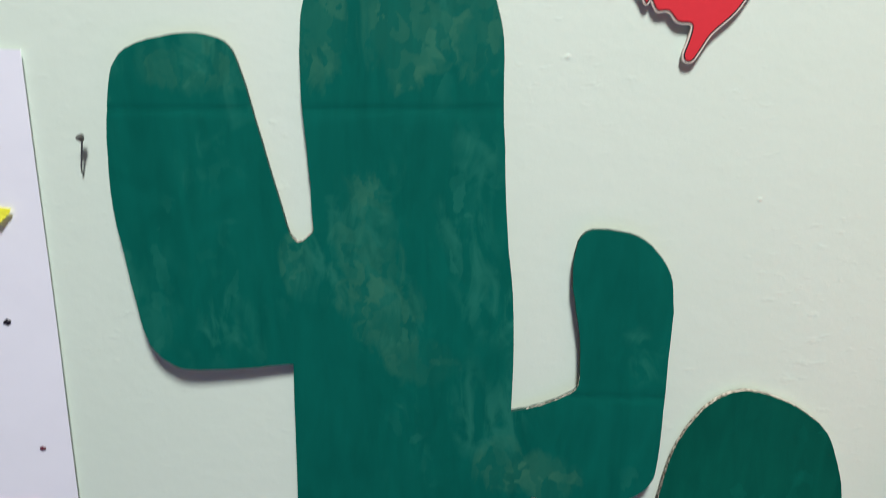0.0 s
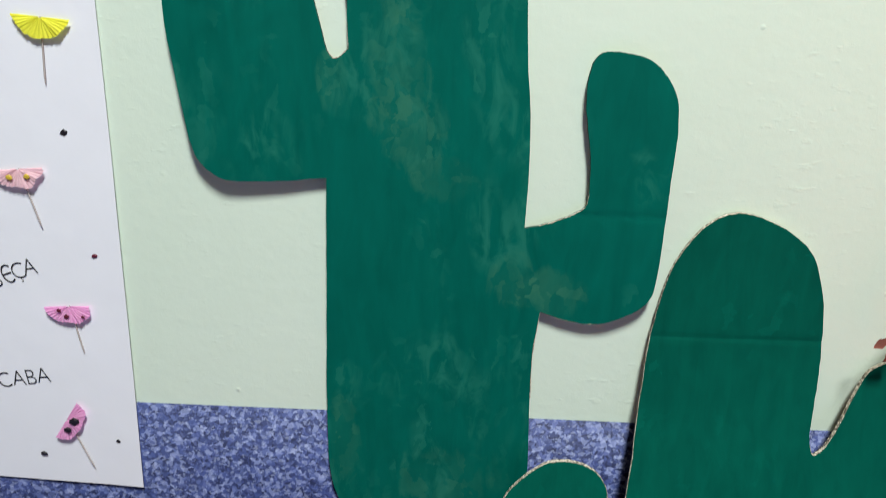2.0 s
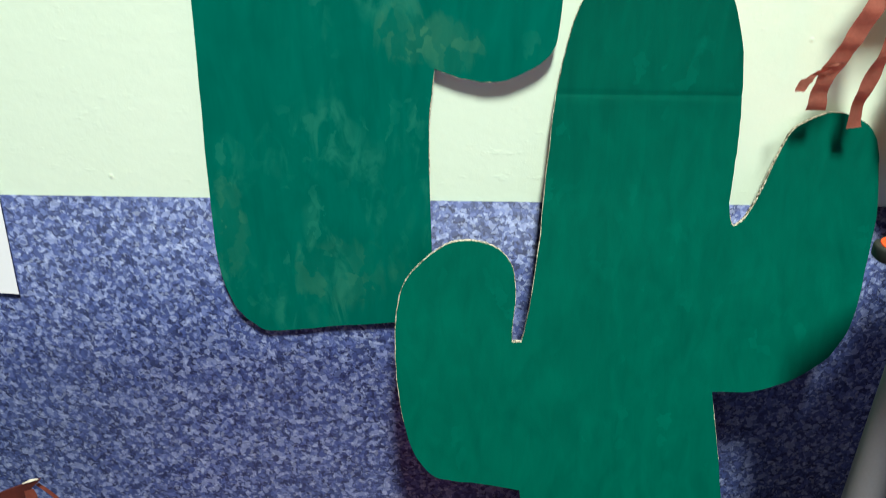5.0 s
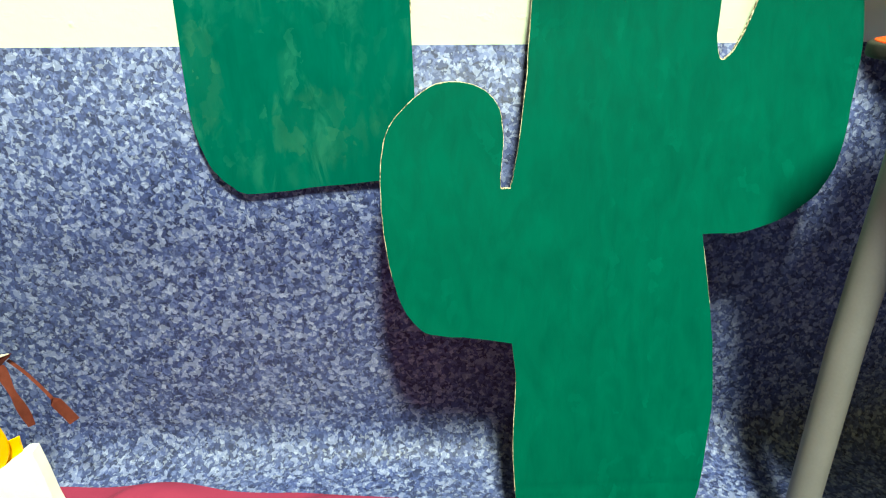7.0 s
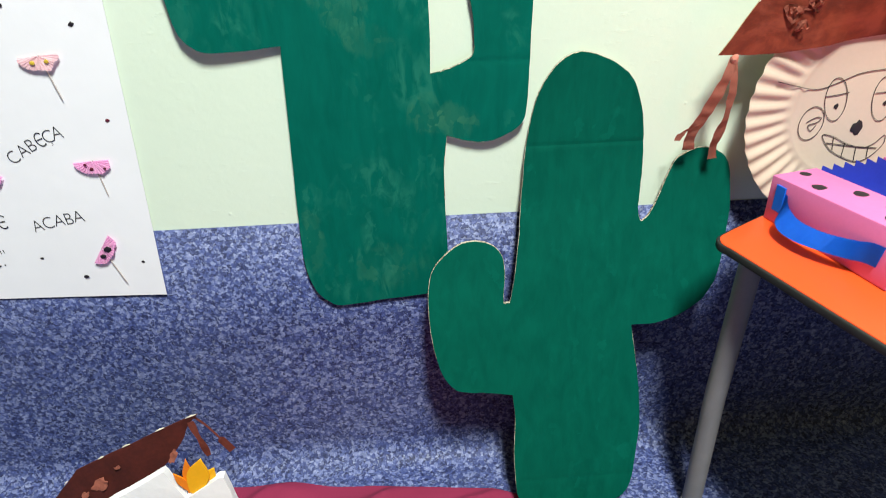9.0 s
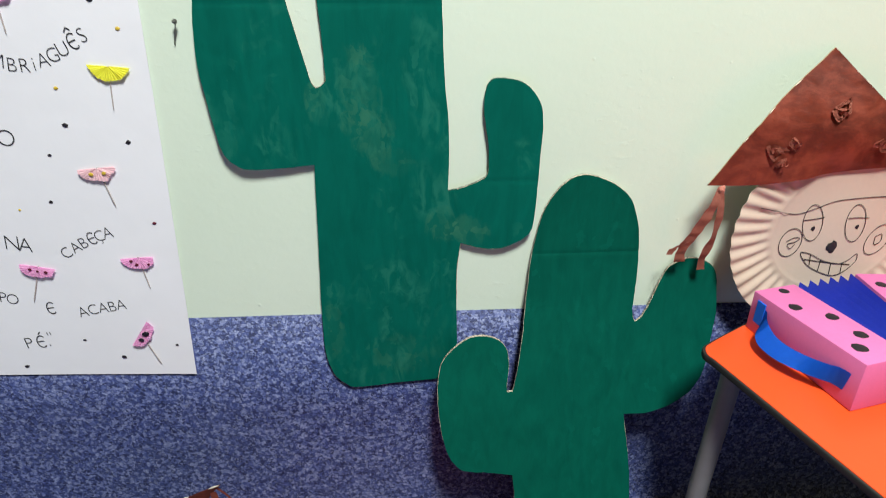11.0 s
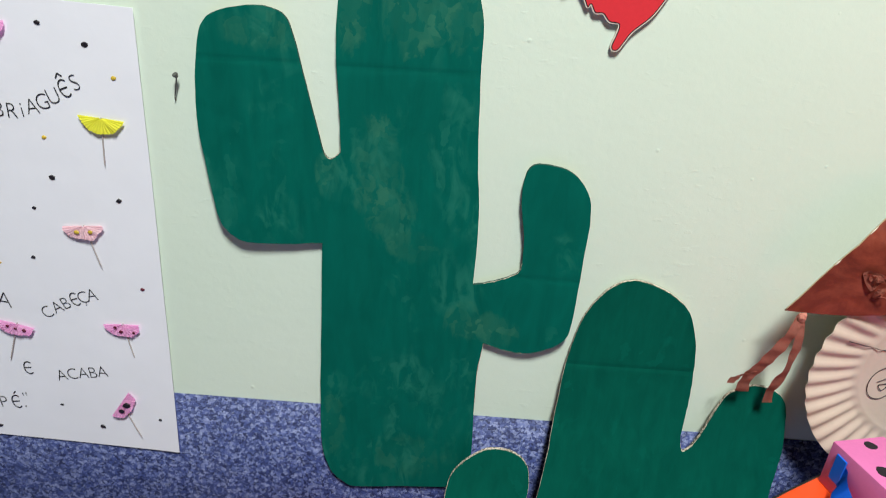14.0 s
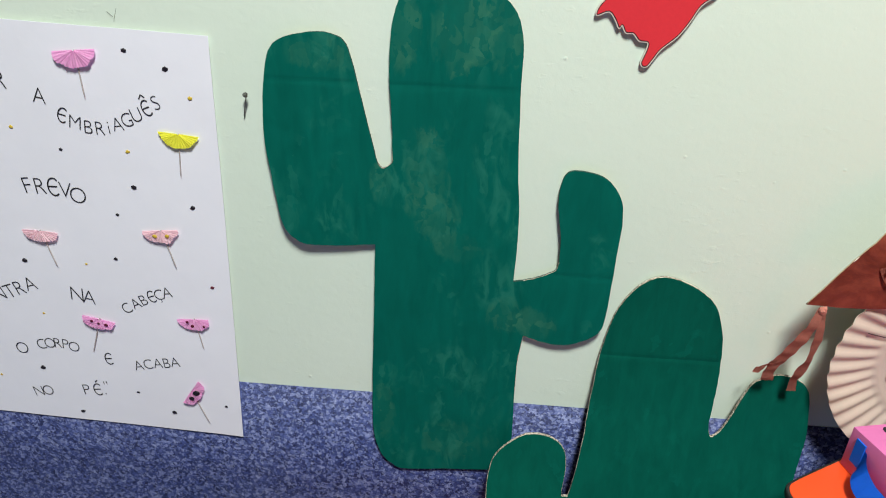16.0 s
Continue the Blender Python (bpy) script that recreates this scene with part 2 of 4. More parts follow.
RIBBON = grained("terracotta_crepe_strip", (0.47, 0.185, 0.140), 0.8, 0.22, 40, 240, 0.4, 0.001)
SCRAP = grained("dull_terracotta_crepe_scrap", (0.27, 0.085, 0.060), 0.8, 0.3, 40, 240, 0.4, 0.001)
RIBBON_RED = grained("red_brown_crepe_strip", (0.25, 0.062, 0.046), 0.8, 0.22, 40, 240, 0.4, 0.001)
PLATE = grained("cream_paper_plate", (0.60, 0.49, 0.41), 0.7, 0.05, 9, 150)
ORANGE = grained("orange_laminate", (0.82, 0.080, 0.018), 0.32, 0.04, 5, 300, 0.05, 0.0004)
RUBBER = grained("dark_grey_edge_band", (0.022, 0.022, 0.021), 0.5, 0.15, 20, 200)
LEG = grained("grey_powder_coat", (0.19, 0.19, 0.205), 0.45, 0.1, 20, 400, 0.1, 0.0004)
PINK_FOAM = grained("pink_craft_foam", (0.64, 0.165, 0.40), 0.6, 0.06, 14, 220, 0.15, 0.0008)
BLUE_FOAM = grained("blue_craft_foam", (0.006, 0.13, 0.72), 0.5, 0.08, 14, 220, 0.12, 0.0008)
BLUE_PLEAT = grained("dark_blue_pleated_card", (0.016, 0.035, 0.42), 0.5, 0.12, 20, 240)
CLOTH = grained("wine_pink_cloth", (0.215, 0.019, 0.062), 0.9, 0.12, 5, 700, 0.25, 0.0006)
WHITE_CARD = grained("white_wrapped_card", (0.80, 0.81, 0.85), 0.55, 0.04, 18, 90, 0.2, 0.003)
GREEN_CARD = grained("bright_green_foam", (0.03, 0.66, 0.012), 0.55, 0.06, 20, 200)
OLIVE = grained("olive_card", (0.060, 0.068, 0.026), 0.7, 0.2, 20, 150)
PETAL = grained("orange_yellow_foam", (0.85, 0.42, 0.01), 0.55, 0.08, 20, 200)
PETAL_DARK = grained("orange_foam", (0.80, 0.22, 0.01), 0.55, 0.08, 20, 200)
SKY_PLASTIC = grained("bright_blue_plastic", (0.02, 0.22, 0.66), 0.4, 0.05, 10, 200)
# ochre for the unseen walls, picked to warm the light bounced into shadows
FAR_WALL = grained("warm_bounce_wall_paint", (0.32, 0.25, 0.10), 0.7, 0.06)
# tan, so the unseen ceiling turns the floor's blue bounce neutral
CEILING = grained("warm_bounce_ceiling", (0.32, 0.26, 0.12), 0.8, 0.04)


# ---- builders ----
def thing(name, at, label, category, group="", kind=""):
    ob = new(name)
    ob.location = at
    ob.empty_display_size = 0.05
    return tagged(ob, label, category, group, kind)


def mesh_of(name, bm, mats):
    me = bpy.data.meshes.new(name)
    bm.normal_update()
    bm.to_mesh(me)
    bm.free()
    for m in mats if isinstance(mats, (list, tuple)) else [mats]:
        me.materials.append(m)
    return me


def smooth(me, angle=40):
    me.polygons.foreach_set("use_smooth", [True] * len(me.polygons))
    me.set_sharp_from_angle(angle=radians(angle))
    return me


def part(name, bm, mat, parent, label="", soft=0):
    """A bmesh in world coordinates as one mesh object under a thing or a part."""
    me = mesh_of(name, bm, mat)
    if soft:
        smooth(me, soft)
    ob = new(name, me)
    if parent is not None:
        ob.parent = parent
        ob.matrix_parent_inverse = Matrix.Translation(-parent.location)
    if label:
        ob["label"] = label
    return ob


def solid(name, bm, mat, label="", category="", kind="structure", soft=0):
    ob = part(name, bm, mat, None, "", soft)
    return tagged(ob, label, category, "", kind)


def box(bm, lo, hi, m=None, bevel=0.0):
    r = bmesh.ops.create_cube(bm, size=1)
    vs = r["verts"]
    for v in vs:
        v.co = Vector([lo[i] + (v.co[i] + 0.5) * (hi[i] - lo[i]) for i in range(3)])
        if m is not None:
            v.co = m @ v.co
    if bevel:
        es = list({e for v in vs for e in v.link_edges})
        bmesh.ops.bevel(bm, geom=es, offset=bevel, segments=2, affect="EDGES", profile=0.5)
    return vs


def spline(points, steps=4, closed=True, sharp=()):
    """A smooth hand-cut line through control points; corners listed in sharp stay crisp."""
    n, out = len(points), []
    P = [Vector((*p, 0)) if len(p) == 2 else Vector(p) for p in points]
    for i in range(n if closed else n - 1):
        p1, p2 = P[i], P[(i + 1) % n]
        p0 = P[(i - 1) % n] if closed or i else p1
        p3 = P[(i + 2) % n] if closed or i + 2 < n else p2
        t1 = (p2 - p0) * 0.5 if i not in sharp else (p2 - p1)
        t2 = (p3 - p1) * 0.5 if (i + 1) % n not in sharp else (p2 - p1)
        d = (p2 - p1).length
        t1 = t1.normalized() * min(t1.length, d * 1.1) if t1.length else t1
        t2 = t2.normalized() * min(t2.length, d * 1.1) if t2.length else t2
        for k in range(steps):
            s = k / steps
            out.append(p1 * (2 * s**3 - 3 * s**2 + 1) + t1 * (s**3 - 2 * s**2 + s) + p2 * (3 * s**2 - 2 * s**3) + t2 * (s**3 - s**2))
    if not closed:
        out.append(P[-1])
    return out


def sheet(outline, front, thick, rows=(), cols=(), mats=1):
    """A cut sheet of board facing the room: outline in x and z, front(x, z) gives its y. Material 0 the face, 1 the cut edge, 2 the back."""
    bm = bmesh.new()
    vs = [bm.verts.new((p.x, 0, p.y)) for p in outline]
    es = [bm.edges.new((vs[i], vs[(i + 1) % len(vs)])) for i in range(len(vs))]
    bmesh.ops.triangle_fill(bm, use_beauty=True, use_dissolve=False, edges=es, normal=(0, -1, 0))
    for z in rows:
        bmesh.ops.bisect_plane(bm, geom=bm.verts[:] + bm.edges[:] + bm.faces[:], plane_co=(0, 0, z), plane_no=(0, 0, 1), dist=1e-5)
    for x in cols:
        bmesh.ops.bisect_plane(bm, geom=bm.verts[:] + bm.edges[:] + bm.faces[:], plane_co=(x, 0, 0), plane_no=(1, 0, 0), dist=1e-5)
    bmesh.ops.recalc_face_normals(bm, faces=bm.faces)
    if sum(f.normal.y for f in bm.faces) > 0:
        bmesh.ops.reverse_faces(bm, faces=bm.faces)
    for f in bm.faces:
        f.smooth = True
    r = bmesh.ops.extrude_face_region(bm, geom=bm.faces[:], use_keep_orig=True)
    back = [g for g in r["geom"] if isinstance(g, bmesh.types.BMVert)]
    backset = set(back)
    bmesh.ops.reverse_faces(bm, faces=[f for f in bm.faces if all(v in backset for v in f.verts)])
    for f in bm.faces:
        k = sum(v in backset for v in f.verts)
        f.material_index = 0 if k == 0 else (min(2, mats - 1) if k == len(f.verts) else min(1, mats - 1))
    for v in bm.verts:
        v.co.y = front(v.co.x, v.co.z) + (thick if v in backset else 0)
    bmesh.ops.recalc_face_normals(bm, faces=bm.faces)
    for e in bm.edges:
        if len({round(sum(v in backset for v in f.verts) / len(f.verts), 1) in (0.0, 1.0) for f in e.link_faces}) > 1:
            e.smooth = False
    return bm


def split_board(bm, thing_ob, face, rim, back):
    """A board's painted face, cut edge and back as three parts."""
    for k, (name, mat, label) in enumerate((("painted_face", face, "brushed green paint"), ("cut_edge", rim, "cut corrugated edge"), ("back_liner", back, "plain brown cardboard"))):
        one = bm.copy()
        bmesh.ops.delete(one, geom=[f for f in one.faces if f.material_index != k], context="FACES")
        for f in one.faces:
            f.material_index = 0
        part(name, one, mat, thing_ob, label)
    bm.free()


def tube(bm, points, r, sides=8, cap=True):
    """A round rod along points; r may be a number or one per point."""
    rings = []
    rr = r if isinstance(r, (list, tuple)) else [r] * len(points)
    for i, p in enumerate(points):
        p = Vector(p)
        d = (Vector(points[min(i + 1, len(points) - 1)]) - Vector(points[max(i - 1, 0)])).normalized()
        a = d.cross(Vector((0.13, 0.31, 0.94))).normalized()
        if abs(d.z) > 0.9:
            a = d.cross(Vector((1, 0, 0))).normalized()
        b = d.cross(a)
        rings.append([bm.verts.new(p + (a * math.cos(k * math.tau / sides) + b * math.sin(k * math.tau / sides)) * rr[i]) for k in range(sides)])
    for u, w in zip(rings, rings[1:]):
        for k in range(sides):
            bm.faces.new((u[k], u[(k + 1) % sides], w[(k + 1) % sides], w[k]))
    if cap:
        bm.faces.new(rings[0][::-1])
        bm.faces.new(rings[-1])
    return bm


def strip(bm, points, width_dirs, thick_dir=Vector((0, 1, 0)), thick=0.0006):
    """A thin ribbon: centre line and half-width vector at each point."""
    a = [bm.verts.new(Vector(p) + Vector(w)) for p, w in zip(points, width_dirs)]
    b = [bm.verts.new(Vector(p) - Vector(w)) for p, w in zip(points, width_dirs)]
    fs = [bm.faces.new((a[i], a[i + 1], b[i + 1], b[i])) for i in range(len(a) - 1)]
    bmesh.ops.solidify(bm, geom=fs, thickness=thick)
    return bm


def blob(bm, at, r, squash=(1, 1, 1), rough=0.0, seed=0, sub=2):
    r0 = bmesh.ops.create_icosphere(bm, subdivisions=sub, radius=1)
    for v in r0["verts"]:
        k = 1 + rough * noise.noise(v.co * 1.7 + Vector((seed * 3.1, seed * 1.7, seed)))
        v.co = Vector(at) + Vector([v.co[i] * r * squash[i] * k for i in range(3)])


def steps_of(a, b, n):
    return [a + (b - a) * i / n for i in range(n + 1)]


# ---- the room ----
X0, X1, Y1, H = -3.6, 4.2, -6.0, CEILING_Z
WAIN, COVE = 0.50, 0.05

bm = bmesh.new()
box(bm, (X0, 0.002, 0.0), (X1, 0.15, H))
solid("wall_north", bm, WALL, "unseen back wall toned ochre to warm the bounced light with small bumps", "wall")
# unseen side and back walls, added to close the room and bounce warm light
bm = bmesh.new()
box(bm, (X0 - 0.15, Y1, 0), (X0, 0.15, H))
solid("wall_west", bm, FAR_WALL, "unseen side wall toned ochre to warm the bounced light", "wall")
bm = bmesh.new()
box(bm, (X1, Y1, 0), (X1 + 0.15, 0.15, H))
solid("wall_east", bm, FAR_WALL, "unseen side wall toned ochre to warm the bounced light", "wall")
bm = bmesh.new()
box(bm, (X0 - 0.15, Y1 - 0.15, 0), (X1 + 0.15, Y1, H))
solid("wall_south", bm, FAR_WALL, "unseen back wall toned ochre to warm the bounced light", "wall")
# ceiling out of view, there to bounce warmed light down
bm = bmesh.new()
box(bm, (X0 - 0.15, Y1 - 0.15, H), (X1 + 0.15, 0.15, H + 0.1))
solid("ceiling", bm, CEILING, "unseen ceiling toned tan to warm the bounced light", "ceiling")

# vinyl runs across the floor, round a cove and half a metre up the wall
bm = bmesh.new()
prof = [(0.0, WAIN), (0.0, 0.30), (0.0, COVE)]
for k in range(1, 9):
    a = k / 8 * math.pi / 2
    prof.append((-COVE + COVE * math.cos(a), COVE - COVE * math.sin(a)))
wainscot_prof = prof
loops = []
for x in (X0, X1):
    loops.append([bm.verts.new((x, y, z)) for y, z in wainscot_prof])
    loops.append([bm.verts.new((x, y + 0.0018, z - (0.0018 if z < 0.02 else 0))) for y, z in wainscot_prof])
for i in range(len(prof) - 1):
    bm.faces.new((loops[0][i], loops[0][i + 1], loops[2][i + 1], loops[2][i])).smooth = True
bm.faces.new((loops[0][0], loops[2][0], loops[3][0], loops[1][0]))
bmesh.ops.recalc_face_normals(bm, faces=bm.faces)
ob = part("wainscot", bm, VINYL, None)
tagged(ob, "blue speckled sheet vinyl turned up the wall with a coved base", "wainscot", "", "structure")
bm = bmesh.new()
box(bm, (X0, Y1, -0.1), (X1, -COVE, 0.0))
solid("floor", bm, VINYL, "blue speckled sheet vinyl floor", "floor")


# ---- ceiling fixtures ----
def ceiling_light(x, y):
    t = thing("ceiling_light", (x, y, H), "white fluorescent ceiling fixture", "ceiling light", "ceiling fixtures")
    bm = bmesh.new()
    box(bm, (x - 0.22, y - 0.30, H - 0.035), (x + 0.22, y + 0.30, H - 0.002), None, 0.006)
    part("housing", bm, CEILING, t)


for lx, ly, watts in LAMPS:
    ceiling_light(lx, ly)

# ---- tall cardboard cactus on the wall ----
TALL_LEFT = [(0.310, 0.590), (0.313, 0.690), (0.3145, 0.768), (0.272, 0.7645), (0.218, 0.7635), (0.197, 0.774), (0.185, 0.792), (0.176, 0.847), (0.1685, 0.911),
             (0.171, 0.972), (0.180, 1.024), (0.195, 1.044), (0.234, 1.055), (0.270, 1.052), (0.283, 1.037), (0.296, 0.986), (0.310, 0.926), (0.319, 0.890),
             (0.3275, 0.8825), (0.3395, 0.892)]
TALL_TOP = [(0.338, 0.948), (0.335, 1.010), (0.337, 1.061), (0.343, 1.088), (0.352, 1.105), (0.378, 1.116), (0.402, 1.122), (0.433, 1.123), (0.452, 1.118), (0.472, 1.106),
            (0.487, 1.091), (0.495, 1.074), (0.500, 1.050), (0.5015, 0.984), (0.506, 0.896), (0.5135, 0.815)]
TALL_RIGHT = [(0.5135, 0.7225), (0.540, 0.730), (0.559, 0.738), (0.573, 0.750), (0.572, 0.798), (0.5645, 0.842), (0.5645, 0.873), (0.572, 0.892), (0.591, 0.895), (0.618, 0.889),
              (0.637, 0.873), (0.649, 0.849), (0.652, 0.811), (0.651, 0.764), (0.651, 0.715), (0.649, 0.666), (0.643, 0.648), (0.624, 0.633), (0.595, 0.622), (0.565, 0.624)]
TALL_FOOT = [(0.535, 0.633), (0.530, 0.581), (0.531, 0.513), (0.533, 0.441), (0.529, 0.395), (0.515, 0.370), (0.492, 0.3625), (0.420, 0.3555), (0.356, 0.350), (0.336, 0.362), (0.320, 0.383), (0.309, 0.430), (0.308, 0.510)]
TALL = TALL_LEFT + TALL_TOP + TALL_RIGHT + TALL_FOOT


def ragged(line, amount, seed):
    return [p + Vector((noise.noise(p * 160 + Vector((seed, 0, 0))), noise.noise(p * 160 + Vector((0, seed, 5))), 0)) * amount for p in line]


def crease(z, at, depth=0.0006, width=0.0028):
    return depth * math.exp(-((z - at) / width) ** 2)


def tall_front(x, z):
    out = min(1.0, abs(x - 0.42) / 0.20)
    y = -0.0058 - 0.0042 * out * out - 0.0016 * noise.noise(Vector((x * 6, 0, z * 6)))
    if x < 0.50:
        y += crease(z, 0.995)
    if x > 0.54:
        y += crease(z, 0.739)
    return min(y, -0.0044)


outline = ragged(spline(TALL, 4, True, (2, 19, 36, 56)), 0.0009, 3)
rows = sorted(steps_of(0.37, 1.10, 30) + [0.991, 0.995, 0.999, 0.735, 0.739, 0.743])
t = thing("cardboard_cactus", (0.42, -0.008, 0.352), "tall cardboard cactus painted dark green, fixed flat to the wall", "cardboard cactus", "cardboard cacti")
split_board(sheet(outline, tall_front, 0.0042, rows, steps_of(0.18, 0.64, 16), 3), t, GREEN_OLD, EDGE_DARK, BACKING)

def pale_rim(line, spans, front, owner, r):
    """Bare paper fibres along stretches of a cut edge."""
    for a, b in spans:
        pts = [line[i % len(line)] for i in range(a, b)]
        bm = bmesh.new()
        tube(bm, [(p.x, front(p.x, p.y) + 0.0006, p.y) for p in pts], [r * (0.75 + 0.9 * abs(noise.noise(p * 210))) for p in pts], 5)
        part("bare_fibre", bm, EDGE, owner, "pale torn paper fibres")


pale_rim(outline, ((68, 78), (146, 158), (216, 232)), tall_front, t, 0.0007)

# ---- small cardboard cactus that leans on the wall ----
SMALL_ARM = [(0.6265, 0.3690), (0.6165, 0.3695), (0.6165, 0.386), (0.619, 0.416), (0.615, 0.444), (0.601, 0.462), (0.574, 0.470), (0.547, 0.465), (0.519, 0.443), (0.505, 0.423), (0.498, 0.388),
             (0.499, 0.339), (0.505, 0.295), (0.515, 0.258), (0.529, 0.236), (0.545, 0.225), (0.589, 0.220), (0.629, 0.214)]
SMALL_FOOT = [(0.633, 0.172), (0.631, 0.109), (0.634, 0.040), (0.643, 0.016), (0.660, 0.005), (0.714, 0.004), (0.765, 0.005), (0.812, 0.012), (0.831, 0.039), (0.839, 0.092), (0.8435, 0.157),
              (0.838, 0.227), (0.831, 0.273), (0.823, 0.322)]
SMALL_RIGHT = [(0.863, 0.323), (0.899, 0.334), (0.934, 0.355), (0.953, 0.379), (0.963, 0.410), (0.968, 0.452), (0.972, 0.499), (0.968, 0.548), (0.962, 0.574), (0.947, 0.590), (0.921, 0.598),
               (0.902, 0.594), (0.881, 0.581), (0.869, 0.555), (0.856, 0.520), (0.844, 0.497), (0.833, 0.4885)]
SMALL_TOP = [(0.827, 0.503), (0.828, 0.541), (0.829, 0.577), (0.827, 0.612), (0.822, 0.652), (0.809, 0.692), (0.794, 0.714), (0.764, 0.734), (0.729, 0.745), (0.706, 0.740), (0.685, 0.721),
             (0.668, 0.691), (0.658, 0.656), (0.652, 0.620), (0.648, 0.579), (0.643, 0.496), (0.6365, 0.429), (0.6300, 0.384)]
SMALL = SMALL_ARM + SMALL_FOOT + SMALL_RIGHT + SMALL_TOP


def small_front(x, z):
    d = 0.26 * (0.574 - z)
    y = -(d / 2 + math.sqrt(d * d / 4 + 0.00013)) - 0.0015 - 0.004 * abs(noise.noise(Vector((x * 5, 3, z * 5))))
    return y + crease(z, 0.612, 0.0008) + crease(z, 0.057, 0.0005)


outline = ragged(spline(SMALL, 4, True, (0, 1, 17, 31)), 0.0009, 8)
for p in outline:
    p.y = max(p.y, 0.0035)
rows = sorted(steps_of(0.02, 0.73, 30) + [0.608, 0.612, 0.616, 0.053, 0.057, 0.061])
t = thing("cardboard_cactus", (0.735, -0.15, 0.0), "small green-painted cardboard cactus leaning against the vinyl wainscot", "cardboard cactus", "cardboard cacti")
split_board(sheet(outline, small_front, 0.0045, rows, steps_of(0.51, 0.96, 14), 3), t, GREEN_NEW, EDGE, BACKING)

pale_rim(outline, ((0, 20), (26, 50), (72, 80), (118, 124), (182, 196), (246, 262)), small_front, t, 0.0007)

# ---- poster ----
def poster_y(x, z):
    return -0.0022 - 0.0030 * abs(noise.noise(Vector((x * 5, 1, z * 3)))) - 0.0035 * max(0, (x - 0.06) / 0.05) * max(0.0, noise.noise(Vector((0, 4, z * 4))) + 0.15)


poster = thing("poster", (-0.16, -0.002, 0.39), "white paper poster with handwritten words and painted dots", "poster")
edge_pts = [(-0.405, 1.058), (-0.15, 1.0515), (0.1045, 1.043), (0.099, 0.80), (0.092, 0.56), (0.0865, 0.389), (-0.15, 0.397), (-0.405, 0.405), (-0.405, 0.73)]
part("paper", sheet(spline(edge_pts, 4, True, (0, 2, 5, 7)), poster_y, 0.0006, steps_of(0.42, 1.03, 26), steps_of(-0.39, 0.095, 20)), PAPER, poster)

LETTERS = {}


def letter(ch):
    """Triangles of one capital of the built-in font, 1 high, thinned to a pen's line."""
    if ch not in LETTERS:
        cu = bpy.data.curves.new("letter", "FONT")
        cu.body, cu.size, cu.offset, cu.resolution_u = ch, 1.37, -0.027, 4
        ob = bpy.data.objects.new("letter", cu)
        scene.collection.objects.link(ob)
        bpy.context.view_layer.update()
        me = bpy.data.meshes.new_from_object(ob.evaluated_get(bpy.context.evaluated_depsgraph_get()))
        xs = [v.co.x for v in me.vertices] or [0, 1]
        verts = [(v.co.x - (min(xs) + max(xs)) / 2, v.co.y) for v in me.vertices]
        faces = [tuple(p.vertices) for p in me.polygons]
        bpy.data.objects.remove(ob)
        bpy.data.meshes.remove(me)
        bpy.data.curves.remove(cu)
        LETTERS[ch] = (verts, faces)
    return LETTERS[ch]


def pen_line(verts, faces, points, width):
    """Flat pen stroke through points of a letter."""
    n = len(points)
    first = len(verts)
    for i, (x, y) in enumerate(points):
        (xa, ya), (xb, yb) = points[max(0, i - 1)], points[min(n - 1, i + 1)]
        d = Vector((xb - xa, yb - ya)).normalized() * width / 2
        verts += [(x - d.y, y + d.x), (x + d.y, y - d.x)]
    for i in range(n - 1):
        k = first + 2 * i
        faces.append((k, k + 1, k + 3, k + 2))


def round_letter(ch):
    """Handwritten round E, with its accent."""
    if "round" + ch not in LETTERS:
        verts, faces = [], []
        pen_line(verts, faces, [(0.10 + 0.36 * math.cos(radians(a)), 0.5 + 0.5 * math.sin(radians(a))) for a in range(48, 316, 12)], 0.085)
        pen_line(verts, faces, [(-0.25, 0.50), (0.05, 0.52), (0.30, 0.53)], 0.080)
        if ch == "\u00c9":
            pen_line(verts, faces, [(0.02, 1.14), (0.12, 1.24), (0.22, 1.34)], 0.085)
        if ch == "\u00ca":
            pen_line(verts, faces, [(-0.16, 1.16), (-0.02, 1.28), (0.10, 1.40)], 0.085)
            pen_line(verts, faces, [(0.10, 1.40), (0.20, 1.28), (0.30, 1.16)], 0.085)
        LETTERS["round" + ch] = (verts, faces)
    return LETTERS["round" + ch]


def word(text, spots, size, tilts, rounded=True):
    """Letters standing at spots (middle of each foot) with their own tilt."""
    bm = bmesh.new()
    for ch, (x, z), tilt in zip(text, spots, tilts):
        verts, faces = round_letter(ch) if rounded and ch in "E\u00c9\u00ca" else letter(ch)
        c, s = math.cos(radians(tilt)), math.sin(radians(tilt))
        made = []
        for u, w in verts:
            px, pz = x + (u * c * 0.92 - w * s) * size, z + (u * s * 0.92 + w * c) * size
            made.append(bm.verts.new((px, poster_y(px, pz) - 0.0007, pz)))
        for f in faces:
            bm.faces.new([made[i] for i in f])
    bmesh.ops.recalc_face_normals(bm, faces=bm.faces)
    part("word", bm, INK, poster, "word in black marker")


word("R", [(-0.186, 0.962)], 0.026, [-4])
word("A", [(-0.137, 0.945)], 0.023, [-8])
word("EMBRiAGUÊS", [(-0.113, 0.921), (-0.095, 0.912), (-0.077, 0.906), (-0.060, 0.905), (-0.047, 0.907), (-0.033, 0.912), (-0.018, 0.919), (-0.003, 0.927), (0.012, 0.936), (0.0265, 0.945)],
     0.0205, [-18, -12, -8, -2, 4, 10, 15, 18, 20, 20])
